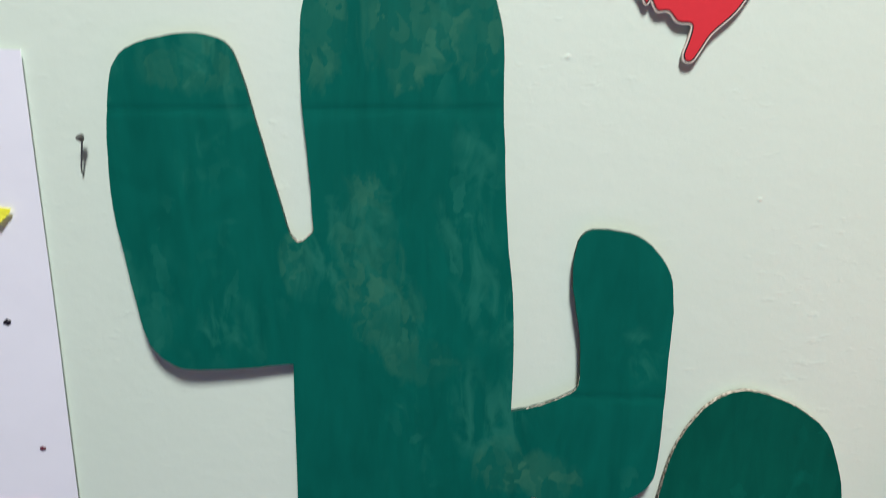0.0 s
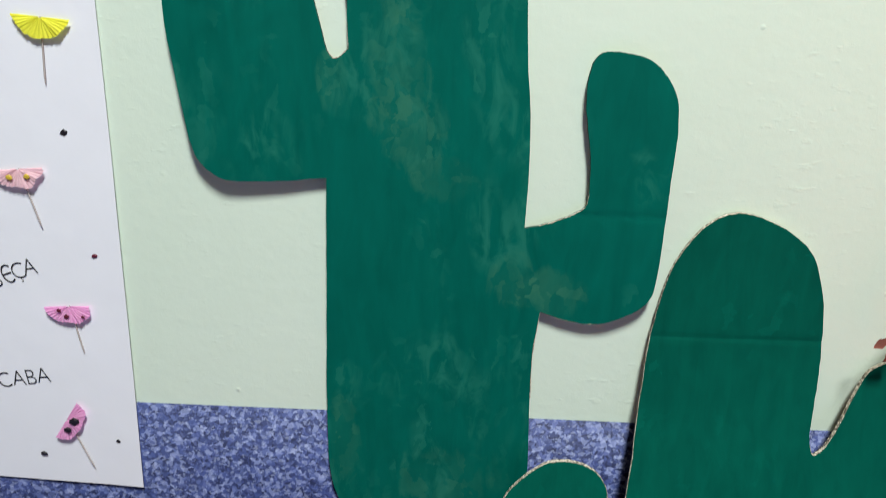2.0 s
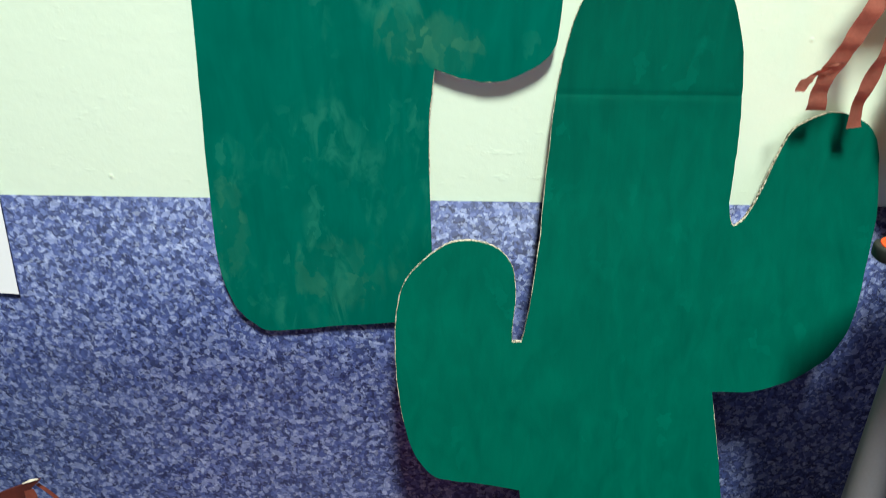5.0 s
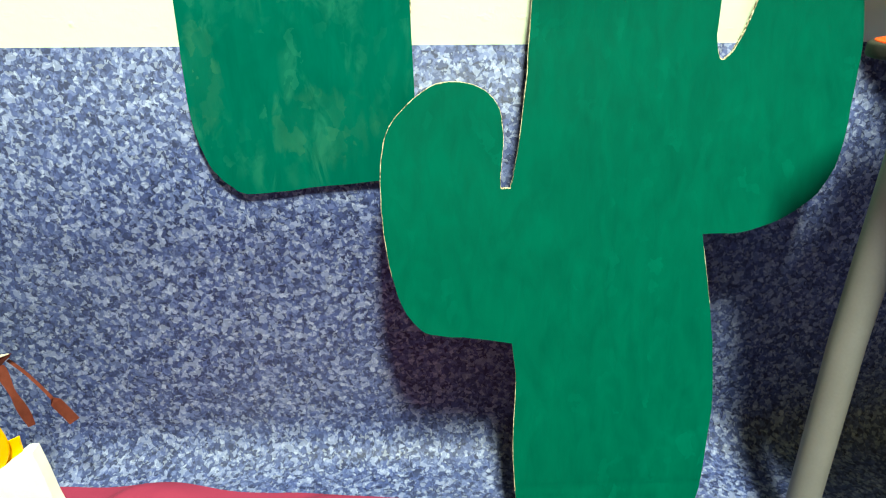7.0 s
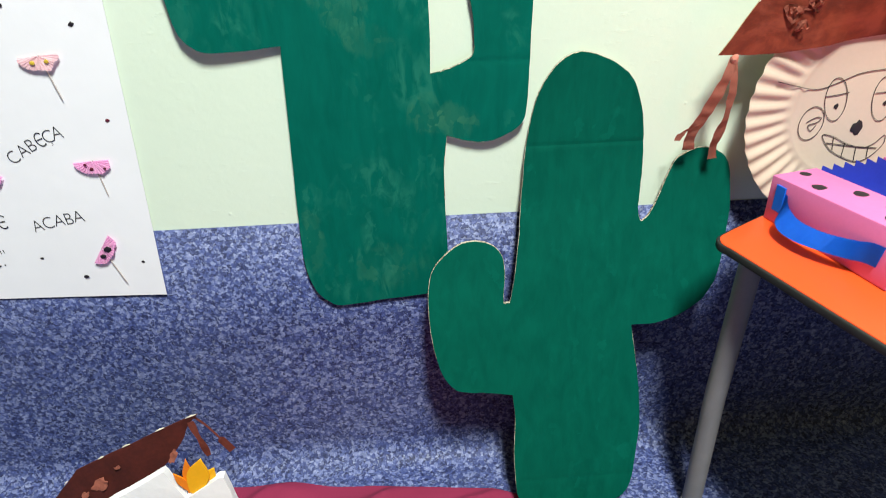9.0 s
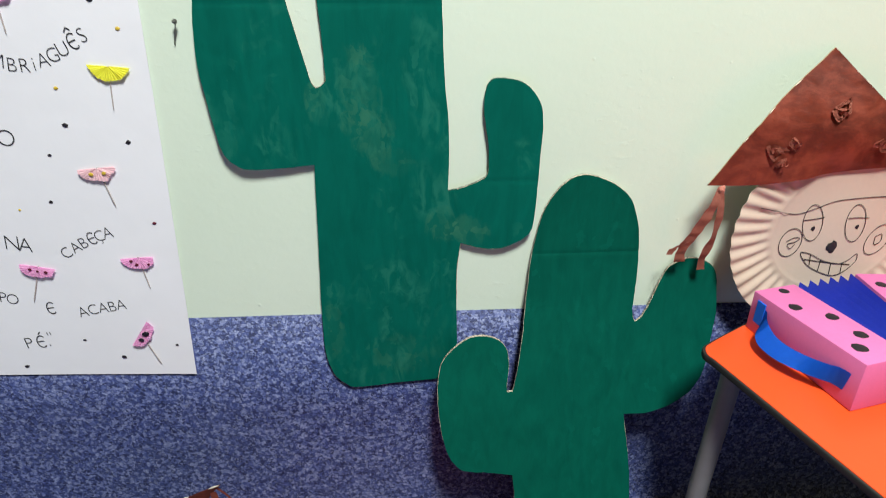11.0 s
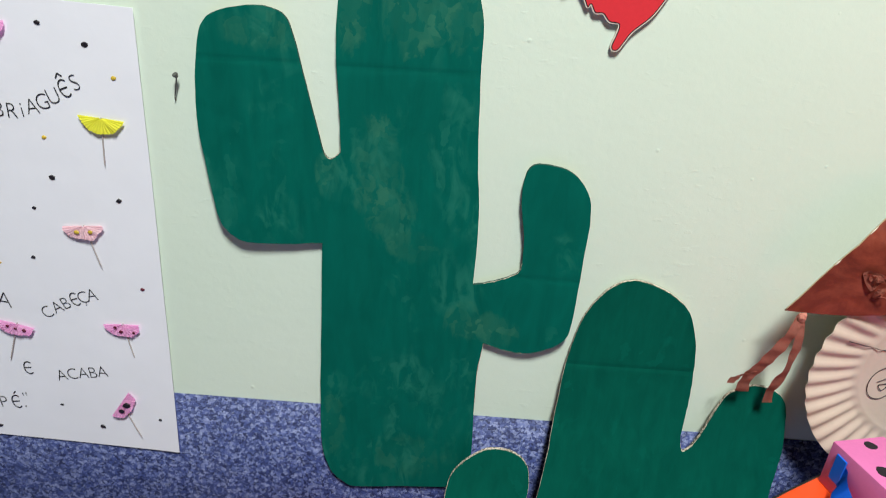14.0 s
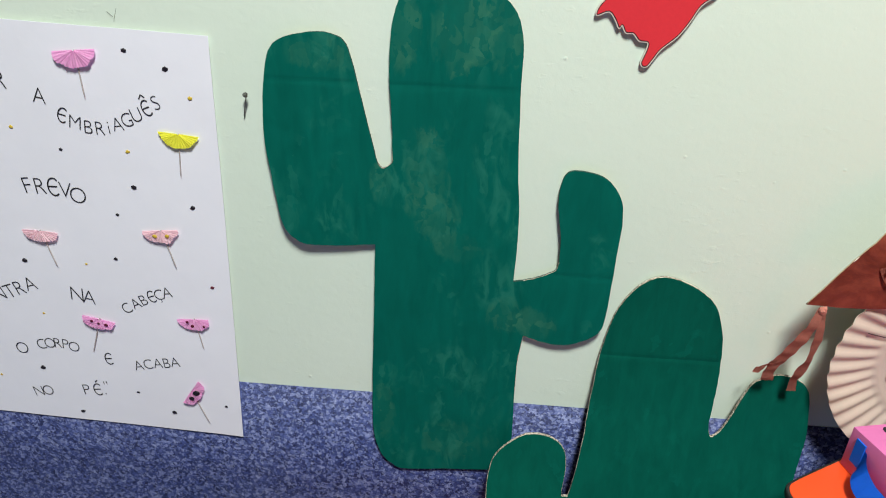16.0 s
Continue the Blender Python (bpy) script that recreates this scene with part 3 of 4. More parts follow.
word("FREVO", [(-0.183, 0.812), (-0.165, 0.812), (-0.148, 0.811), (-0.131, 0.808), (-0.114, 0.801)], 0.0265, [8, 2, -2, -6, -8])
word("NTRA", [(-0.272, 0.628), (-0.253, 0.634), (-0.236, 0.641), (-0.218, 0.649)], 0.025, [20, 20, 18, 16])
word("NA", [(-0.150, 0.636), (-0.132, 0.632)], 0.026, [-6, -8])
word("CABEÇA", [(-0.069, 0.621), (-0.054, 0.630), (-0.041, 0.637), (-0.0285, 0.643), (-0.0165, 0.648), (-0.004, 0.653)], 0.0195, [30, 26, 22, 18, 14, 10])
word("O", [(-0.264, 0.528)], 0.023, [-4])
word("CORPO", [(-0.2265, 0.540), (-0.213, 0.543), (-0.2005, 0.544), (-0.189, 0.543), (-0.176, 0.539)], 0.020, [14, 6, 0, -6, -8])
word("E", [(-0.121, 0.519)], 0.021, [4])
word("ACABA", [(-0.071, 0.512), (-0.055, 0.516), (-0.039, 0.519), (-0.024, 0.521), (-0.010, 0.524)], 0.020, [12, 10, 6, 6, 6])
word("NO", [(-0.254, 0.443), (-0.238, 0.446)], 0.021, [10, 6])
word("PÉ.\"", [(-0.170, 0.453), (-0.152, 0.454), (-0.139, 0.456), (-0.133, 0.462)], 0.0225, [6, 4, 0, 10])


def dot(x, z, r, mat, seed):
    bm = bmesh.new()
    blob(bm, (x, poster_y(x, z) - 0.0005, z), r, (1.15, 0.35, 0.85), 0.5, seed, 1)
    part("dot", bm, mat, poster)


DOTS_BLACK = [(-0.008, 1.020), (0.043, 0.999), (-0.122, 0.881), (-0.027, 0.831), (0.054, 0.805), (-0.059, 0.787), (-0.219, 0.701), (-0.075, 0.714), (0.067, 0.676),
              (-0.236, 0.502), (-0.082, 0.466), (-0.187, 0.416), (-0.026, 0.430), (0.064, 0.451)]
DOTS_YELLOW = [(-0.187, 0.909), (0.071, 0.962), (-0.027, 0.883), (-0.123, 0.702), (-0.313, 0.481), (-0.211, 0.608)]
for i, (x, z) in enumerate(DOTS_BLACK):
    dot(x, z, 0.0035 + 0.0009 * math.sin(i * 2.3), SEED if i != 8 else MAROON_DOT, i)
for i, (x, z) in enumerate(DOTS_YELLOW):
    dot(x, z, 0.0030 if i < 3 else 0.002, YELLOW_DOT, i + 30)


def paper_umbrella(mid, width, axis, deep, stick_to, mat, spots, label, spot_mat):
    """Half of a cupcake liner pleated like an umbrella, on a toothpick, glued to the poster."""
    mx, mz = mid[0], mid[1] + 0.0035
    y0 = poster_y(mx, mz)
    t = thing("paper_umbrella", (mx, y0, mz), label, "paper umbrella", "paper umbrellas on the poster")
    c, s = math.cos(radians(axis)), math.sin(radians(axis))
    bm = bmesh.new()
    n = 34
    hub, ring, rim = [], [], []
    for i in range(n + 1):
        a = math.pi * i / n
        lift = -0.0016 - (0.0008 if i % 2 else 0.0003) - 0.0015 * math.sin(a)
        ragged_r = 1 + 0.05 * noise.noise(Vector((mx * 50, mz * 50, i * 0.9))) + 0.16 * noise.noise(Vector((mx * 31, mz * 37, i * 0.17)))
        u, w = -math.cos(a) * width / 2 * ragged_r, -math.sin(a) * deep * ragged_r * (1.02 if i % 2 else 0.985) + 0.0022 * (1 - abs(math.cos(a)))
        for rowl, k, l in ((hub, 0.06, 0.5), (ring, 0.55, 0.75), (rim, 1.0, 1.0)):
            rowl.append(bm.verts.new((mx + (u * c - w * s) * k, y0 - 0.0016 + lift * l + 0.0016 * noise.noise(Vector((u * 90, w * 90, mx * 40 + mz))), mz + (u * s + w * c) * k)))
    fs = []
    for a, b in ((hub, ring), (ring, rim)):
        for i in range(n):
            fs.append(bm.faces.new((a[i], a[i + 1], b[i + 1], b[i])))
    bmesh.ops.solidify(bm, geom=fs, thickness=0.0003)
    part("pleated_cap", bm, mat, t)
    bm = bmesh.new()
    sx, sz = stick_to
    tube(bm, [(mx, y0 - 0.0012, mz), (sx * 0.9 + mx * 0.1, y0 - 0.0018, sz * 0.9 + mz * 0.1), (sx, y0 - 0.0016, sz)], [0.0009, 0.0009, 0.0003], 6)
    part("toothpick", bm, STICK, t, "pale wooden toothpick")
    for i, (u, w, r) in enumerate(spots):
        px, pz = mx + u * c - w * s, mz + u * s + w * c
        bm = bmesh.new()
        blob(bm, (px, y0 - 0.0056, pz), r, (1.1, 0.3, 0.9), 0.4, i + int(mx * 99), 1)
        part("painted_dot", bm, spot_mat, t)


paper_umbrella((-0.073, 1.0145), 0.057, 5, 0.024, (-0.071, 0.956), PINK_LINER, (), "plain pink pleated paper umbrella on a toothpick", SEED)
paper_umbrella((0.049, 0.9100), 0.053, -5, 0.021, (0.044, 0.851), YELLOW_LINER, (), "bright yellow pleated paper umbrella on a toothpick", SEED)
paper_umbrella((-0.182, 0.7505), 0.053, -3, 0.020, (-0.168, 0.694), PALE_LINER, (), "pale pink pleated paper umbrella on a toothpick", SEED)
paper_umbrella((0.0025, 0.7640), 0.053, 5, 0.021, (0.017, 0.706), PALE_LINER, ((-0.009, -0.008, 0.0036), (0.009, -0.008, 0.0034)), "pale pink paper umbrella with two mustard dots", YELLOW_DOT)
paper_umbrella((-0.120, 0.6035), 0.053, -12, 0.021, (-0.143, 0.542), PINK_LINER, ((-0.011, -0.006, 0.0026), (0.0, -0.007, 0.0022), (0.012, -0.007, 0.003)), "pink paper umbrella with three maroon dots", MAROON_DOT)
paper_umbrella((0.032, 0.6155), 0.052, 3, 0.021, (0.041, 0.562), PINK_LINER, ((-0.010, -0.004, 0.0026), (-0.003, -0.011, 0.003), (0.015, -0.012, 0.0022)), "bright pink paper umbrella with maroon dots", MAROON_DOT)
paper_umbrella((0.009, 0.475), 0.053, 56, 0.020, (0.033, 0.414), PINK_LINER, ((-0.009, -0.008, 0.0046), (0.0055, -0.0085, 0.0062)), "pink paper umbrella with two large black dots", SEED)

# ---- nail, pencil mark and red cut-out on the wall ----
t = thing("wall_nail", (0.147, 0.0, 0.955), "steel nail in the painted wall, its shadow modelled as a bent shank", "nail")
# long bent rod down the wall: the nail and its cast shadow in one
bm = bmesh.new()
tube(bm, spline([(0.1400, 0.004, 0.938), (0.1415, -0.002, 0.944), (0.1450, -0.0045, 0.958), (0.1482, -0.0070, 0.970)], 4, False), [0.0008] * 13, 8)
part("shank_and_shadow", bm, STEEL, t)
bm = bmesh.new()
tube(bm, [(0.1482, -0.0068, 0.9695), (0.1474, -0.0084, 0.9725), (0.1471, -0.0090, 0.9736)], [0.0020, 0.0036, 0.0032], 10)
part("nail_head", bm, STEEL, t)

bm = bmesh.new()
for a, b in (((-0.004, 1.066), (0.003, 1.060)), ((0.004, 1.058), (0.009, 1.071)), ((0.004, 1.058), (0.003, 1.054))):
    tube(bm, [(a[0] - 0.02, 0.0017, a[1]), (b[0] - 0.02, 0.0017, b[1])], 0.00038, 5)
ob = part("pencil_mark", bm, GRAPHITE, None)
tagged(ob, "short grey pencil mark on the wall above the poster", "pencil mark")

RED_CUT = [(0.583, 1.090), (0.597, 1.0945), (0.606, 1.085), (0.611, 1.0765), (0.6145, 1.080), (0.620, 1.0715), (0.629, 1.071), (0.637, 1.063), (0.648, 1.061), (0.647, 1.050), (0.6435, 1.038),
           (0.6455, 1.033), (0.651, 1.0335), (0.656, 1.041), (0.664, 1.054), (0.681, 1.070), (0.692, 1.087), (0.702, 1.106), (0.717, 1.118), (0.723, 1.131), (0.720, 1.150),
           (0.726, 1.195), (0.700, 1.222), (0.665, 1.215), (0.640, 1.175), (0.627, 1.139), (0.613, 1.128), (0.596, 1.113), (0.585, 1.100)]
t = thing("red_cutout", (0.65, -0.004, 1.033), "red paper cut-out with ragged edge and black outline", "paper cut-out")


def grown(line, d):
    out = []
    for i, p in enumerate(line):
        e = line[(i + 1) % len(line)] - line[i - 1]
        n = Vector((-e.y, e.x, 0))
        out.append(p - n.normalized() * d if n.length else p)
    return out


line = spline(RED_CUT, 4)
area = sum(line[i - 1].x * p.y - p.x * line[i - 1].y for i, p in enumerate(line))
sign = 1 if area > 0 else -1
part("backing_paper", sheet(grown(line, sign * 0.0013), lambda x, z: -0.0032, 0.0030), FOAM_EDGE, t, "pale cut border")
part("outline", sheet(line, lambda x, z: -0.0035, 0.0002), INK, t, "black marker outline")
part("red_face", sheet(grown(line, -sign * 0.0010), lambda x, z: -0.0038, 0.0002), RED, t, "glossy red face")

# ---- table ----
TABLE_Z = 0.524
TOP = [(0.8945, -0.184), (0.8885, -0.166), (0.897, -0.147), (1.000, -0.084), (1.04, -0.078), (1.70, -0.078), (1.73, -0.10), (1.73, -0.66), (1.70, -0.69), (1.09, -0.69), (1.056, -0.67)]


def slab(points, z0, z1, bevel):
    bm = bmesh.new()
    line = spline(points, 5, True, (3, 5, 7, 9))
    f = bm.faces.new([bm.verts.new((p.x, p.y, z1)) for p in line])
    f.normal_update()
    if f.normal.z < 0:
        f.normal_flip()
    r = bmesh.ops.extrude_face_region(bm, geom=[f])
    low = [g for g in r["geom"] if isinstance(g, bmesh.types.BMVert)]
    for v in low:
        v.co.z = z0
    bmesh.ops.recalc_face_normals(bm, faces=bm.faces)
    if bevel:
        es = [e for e in bm.edges if abs(e.verts[0].co.z - e.verts[1].co.z) < 1e-6]
        bmesh.ops.bevel(bm, geom=es, offset=bevel, segments=3, affect="EDGES", profile=0.5)
    return bm


table = thing("school_table", (1.3, -0.4, 0), "low school table with orange laminate top and grey legs", "table")
part("edge_band", slab(TOP, TABLE_Z - 0.014, TABLE_Z - 0.0015, 0.003), RUBBER, table, "dark grey rounded edge band", 40)
inner = [(x + (1.3 - x) * 0.008, y + (-0.4 - y) * 0.012) for x, y in TOP]
part("tabletop", slab(inner, TABLE_Z - 0.006, TABLE_Z, 0.001), ORANGE, table, "smooth orange laminate top", 40)
for x, y in ((0.934, -0.168), (1.62, -0.15), (1.62, -0.60), (1.13, -0.60)):
    bm = bmesh.new()
    tube(bm, [(x, y, 0.012), (x - 0.001, y - 0.001, 0.25), (x + 0.007, y - 0.002, TABLE_Z - 0.013)], 0.0158, 20)
    leg = part("leg", bm, LEG, table, "grey painted steel tube leg", 40)
    bm = bmesh.new()
    tube(bm, [(x, y, 0.0005), (x, y, 0.006), (x, y, 0.016)], [0.016, 0.0175, 0.0172], 20)
    part("leg_cap", bm, LEG, leg, "", 40)
for lo, hi in (((1.0, -0.62), (1.66, -0.60)), ((0.96, -0.17), (1.64, -0.15))):
    bm = bmesh.new()
    box(bm, (*lo, TABLE_Z - 0.055), (*hi, TABLE_Z - 0.012), None, 0.003)
    part("apron", bm, LEG, table, "grey steel frame under the top")

# ---- toy accordion on the table ----
AX = Matrix.Translation((0.9815, -0.104, TABLE_Z)) @ Matrix.Rotation(radians(-77), 4, "Z")
# local x runs along the box from the wall towards the room, y to the table's middle
acc = thing("toy_accordion", (1.06, -0.21, TABLE_Z), "pink dotted foam toy accordion with blue pleats and strap", "toy accordion")
BL, BW, BH = 0.209, 0.075, 0.076


def slope(x):
    return 0.87 + 0.15 * x / BL


def carton(shift, turn, name):
    m = AX @ Matrix.Translation((0, shift, 0)) @ Matrix.Rotation(radians(turn), 4, "Z")
    bm = bmesh.new()
    box(bm, (0, 0, 0.0005), (BL, BW, BH), None, 0.0022)
    for v in bm.verts:
        v.co.z *= slope(v.co.x)
    bmesh.ops.transform(bm, matrix=m, verts=bm.verts)
    ob = part(name, bm, PINK_FOAM, acc, "pink foam-covered carton", 30)
    return m, ob


m1, c1 = carton(0.0, 0, "carton")
m2, c2 = carton(0.195, -17, "carton")


def carton_dots(m, ob, spots):
    for i, (u, w, r) in enumerate(spots):
        bm = bmesh.new()
        blob(bm, (0, 0, 0), r, (1.05, 0.95, 0.06), 0.15, i, 2)
        bmesh.ops.transform(bm, matrix=m @ Matrix.Translation((u, w, BH * slope(u))), verts=bm.verts)
        part("black_dot", bm, SEED, ob)


carton_dots(m1, c1, ((0.016, 0.042, 0.0085), (0.062, 0.022, 0.0105), (0.100, 0.052, 0.0105), (0.150, 0.052, 0.0105), (0.176, 0.024, 0.0115)))
carton_dots(m2, c2, ((0.04, 0.02, 0.010), (0.09, 0.045, 0.010), (0.15, 0.02, 0.010)))
folds = 6
for i in range(folds):
    bm = bmesh.new()
    quad = []
    for k, h, e in ((i, BH - 0.020, 0.010), (i + 0.5, BH + 0.001, 0.0), (i + 1, BH - 0.020, 0.010)):
        far, near = BW + (0.195 - BW) * k / folds, BW + (0.195 - 0.061 - BW) * k / folds
        quad.append([bm.verts.new(AX @ Vector(p)) for p in ((e, far, 0.001), (e, far, h * 0.88), (BL - e, near, h - 0.002), (BL - e, near, 0.001))])
    fs = []
    for a, b in zip(quad, quad[1:]):
        for k in range(3):
            fs.append(bm.faces.new((a[k], a[k + 1], b[k + 1], b[k])))
    bmesh.ops.recalc_face_normals(bm, faces=fs)
    bmesh.ops.solidify(bm, geom=fs, thickness=0.0006)
    part("pleat", bm, BLUE_PLEAT, acc)
bm = bmesh.new()
pts = [(0.024, -0.0012, 0.036), (0.034, -0.0030, 0.035), (0.042, -0.012, 0.032), (0.054, -0.020, 0.029), (0.075, -0.026, 0.026), (0.105, -0.026, 0.027), (0.135, -0.019, 0.030),
       (0.160, -0.009, 0.033), (0.174, -0.003, 0.036), (0.192, -0.0018, 0.038)]
line = spline(pts, 4, False)
tilts = [min(1.0, max(0.0, -p.y / 0.024)) for p in line]
strip(bm, [AX @ p for p in line], [AX.to_3x3() @ Vector((0.002, 0.010 * k, 0.0150 - 0.006 * k)) for k in tilts], thick=0.0022)
part("strap", bm, BLUE_FOAM, acc, "bright blue foam strap", 50)
bm = bmesh.new()
box(bm, (0.014, -0.0026, 0.020), (0.031, -0.0004, 0.058), AX, 0.0006)
part("strap_tab", bm, BLUE_FOAM, acc, "blue foam end of the strap")

# ---- paper-plate mask on the wall above the table ----
mask = thing("plate_mask", (1.135, -0.01, 0.49), "cream paper plate mask with brown painted triangular hat", "paper mask")
PC = Vector((1.134, -0.040, 0.661))
bm = bmesh.new()
N, RIBS = 264, 44
ringsr = [(0.0, 0.0, 0), (0.05, 0.0, 0), (0.099, 0.0, 0), (0.105, -0.0018, 0), (0.109, -0.003, 0), (0.114, -0.0015, 0.1), (0.121, -0.004, 0.6), (0.140, -0.010, 1), (0.160, -0.015, 1), (0.175, -0.0175, 1), (0.1785, -0.017, 0.9)]
prev = None
for r, dy, amp in ringsr:
    if r == 0:
        prev = [bm.verts.new(PC)]
        continue
    ring = []
    for k in range(N):
        a = math.tau * k / N
        w = math.sin(a * RIBS)
        rr = r * (1 + 0.006 * noise.noise(Vector((math.cos(a) * 2, math.sin(a) * 2, 3))))
        ring.append(bm.verts.new(PC + Vector((math.cos(a) * rr, dy * 0.68 + amp * 0.0022 * w, math.sin(a) * rr))))
    for k in range(N):
        if len(prev) == 1:
            bm.faces.new((prev[0], ring[k], ring[(k + 1) % N]))
        else:
            bm.faces.new((prev[k], ring[k], ring[(k + 1) % N], prev[(k + 1) % N]))
    prev = ring
bmesh.ops.recalc_face_normals(bm, faces=bm.faces)
bmesh.ops.solidify(bm, geom=bm.faces[:], thickness=0.001)
plate = part("paper_plate", bm, PLATE, mask, "cream fluted paper plate", 60)


def plate_y(x, z):
    r = math.hypot(x - PC.x, z - PC.z)
    return PC.y - 0.0012 - (0.002 if 0.100 < r < 0.114 else 0) - max(0, (r - 0.114) * 0.18) - (0.0028 if r > 0.117 else 0)


def drawn(points, closed=False, r=0.0005):
    bm = bmesh.new()
    line = [(p.x, plate_y(p.x, p.y), p.y) for p in spline([(x + 0.006, z - 0.004) for x, z in points], 5, closed)]
    if closed:
        line.append(line[0])
    tube(bm, line, r, 5, not closed)
    part("pen_line", bm, INK, plate)


def oval(cx, cz, rx, rz, lean=0):
    c, s = math.cos(radians(lean)), math.sin(radians(lean))
    drawn([(cx + rx * math.cos(a) * c - rz * math.sin(a) * s, cz + rx * math.cos(a) * s + rz * math.sin(a) * c) for a in [math.tau * k / 10 for k in range(10)]], True)


oval(1.082, 0.677, 0.0160, 0.032, 10)
oval(1.153, 0.675, 0.0160, 0.033, 8)
oval(1.054, 0.643, 0.0180, 0.025, -6)
oval(1.199, 0.645, 0.018, 0.028, -20)
drawn([(1.066, 0.682), (1.084, 0.684), (1.099, 0.687)])
drawn([(1.139, 0.684), (1.156, 0.685), (1.173, 0.684)])
drawn([(0.985, 0.709), (1.020, 0.699), (1.051, 0.693), (1.080, 0.702), (1.110, 0.714), (1.155, 0.719), (1.199, 0.721), (1.25, 0.722)])
drawn([(1.076, 0.624), (1.094, 0.621), (1.117, 0.609), (1.144, 0.602), (1.160, 0.608), (1.172, 0.620), (1.174, 0.606), (1.160, 0.588), (1.142, 0.580), (1.118, 0.587), (1.092, 0.602)], True)
for a, b in (((1.094, 0.620), (1.097, 0.600)), ((1.114, 0.611), (1.114, 0.588)), ((1.133, 0.604), (1.135, 0.582)), ((1.152, 0.604), (1.154, 0.585)), ((1.085, 0.612), (1.166, 0.600))):
    drawn([a, ((a[0] + b[0]) / 2, (a[1] + b[1]) / 2 - 0.001), b])
drawn([(1.047, 0.645), (1.060, 0.652), (1.068, 0.650), (1.062, 0.644), (1.050, 0.640), (1.056, 0.632), (1.062, 0.640)])
drawn([(1.193, 0.650), (1.203, 0.655), (1.205, 0.642), (1.196, 0.636), (1.194, 0.648)])
for x, z, r in ((1.132, 0.6295, 0.0095), (1.0915, 0.663, 0.0036), (1.164, 0.6645, 0.0033)):
    bm = bmesh.new()
    blob(bm, (x, plate_y(x, z) + 0.0005, z), r, (0.85, 0.12, 1.1), 0.5, 4, 2)
    part("ink_spot", bm, INK, plate)

HAT = [(0.896, 0.746), (0.968, 0.854), (1.071, 0.936), (1.143, 0.868), (1.238, 0.786), (1.275, 0.768), (1.172, 0.767), (1.044, 0.753), (0.966, 0.746)]


def hat_y(x, z):
    lift = (z - 0.84) / 0.095
    rest = max(0.0, min(1.0, (0.805 - z) / 0.045)) * max(0.0, min(1.0, (0.085 - abs(x - 1.134)) / 0.03))
    return -0.0565 + 0.0115 * rest + 0.052 * max(0, min(1, lift)) ** 1.2 + 0.002 * noise.noise(Vector((x * 9, 2, z * 9)))


line = ragged(spline(HAT, 5, True, (0, 2, 5)), 0.0008, 2)
hat = part("hat", sheet(line, hat_y, 0.0022, steps_of(0.75, 0.93, 12), steps_of(0.92, 1.28, 14), 2), [BROWN, BACKING], mask, "brown brush-painted card triangle")
for k, (a, b) in enumerate(((0.07, 0.085), (0.118, 0.124), (0.16, 0.185), (0.235, 0.25), (0.27, 0.276), (0.31, 0.33), (0.40, 0.412), (0.52, 0.535))):
    run = line[int(a * len(line)):max(int(b * len(line)), int(a * len(line)) + 2)]
    bm = bmesh.new()
    bit = [run[0].lerp(run[1], f) for f in (0.0, 0.2, 0.35 + 0.1 * (k % 3))]
    tube(bm, [(p.x, hat_y(p.x, p.y) - 0.0002, p.y) for p in bit], [0.0003, 0.0008, 0.0002], 5)
    part("bare_fibre", bm, FOAM_EDGE, hat, "torn pale card edge")
bm = sheet([Vector((1.055, 0.86, 0)), Vector((1.057, 0.905, 0)), Vector((1.080, 0.905, 0)), Vector((1.080, 0.86, 0))], lambda x, z: hat_y(x, z) + 0.003, 0.001)
part("hanging_tab", bm, BACKING, mask, "card tab that fixes the hat to the wall")


def crumple(x, z, spread, count, seed):
    """One long ribbon of crepe paper curled into a loose heap."""
    rnd = random.Random(seed)
    pts, a = [], rnd.uniform(0, math.tau)
    for k in range(count):
        a += rnd.uniform(1.2, 2.9)
        r = spread * rnd.uniform(0.1, 1.15)
        px, pz = x + math.cos(a) * r, z + math.sin(a) * r * 0.8
        pts.append((px, hat_y(px, pz) - 0.003 - rnd.uniform(0, 0.010) * (1 - 0.5 * r / spread), pz))
    line = spline(pts, 5, False)
    ws = []
    for i in range(len(line)):
        turn = 1.7 * noise.noise(Vector((i * 0.21, seed, 4)))
        ws.append(Vector((math.cos(turn + i * 0.15), -0.55 * math.sin(i * 0.33), math.sin(turn + i * 0.15))).normalized() * (0.0026 + 0.0012 * noise.noise(Vector((i * 0.3, seed, 9)))))
    bm = bmesh.new()
    strip(bm, line, ws, thick=0.0006)
    part("crepe_clump", bm, CREPE, hat, "crumpled brown crepe paper", 50)


crumple(0.988, 0.801, 0.016, 12, 5)
crumple(1.012, 0.810, 0.014, 9, 12)
crumple(0.998, 0.782, 0.012, 8, 9)
crumple(1.078, 0.863, 0.014, 10, 21)
crumple(1.068, 0.852, 0.010, 7, 23)
crumple(1.152, 0.808, 0.018, 15, 7)



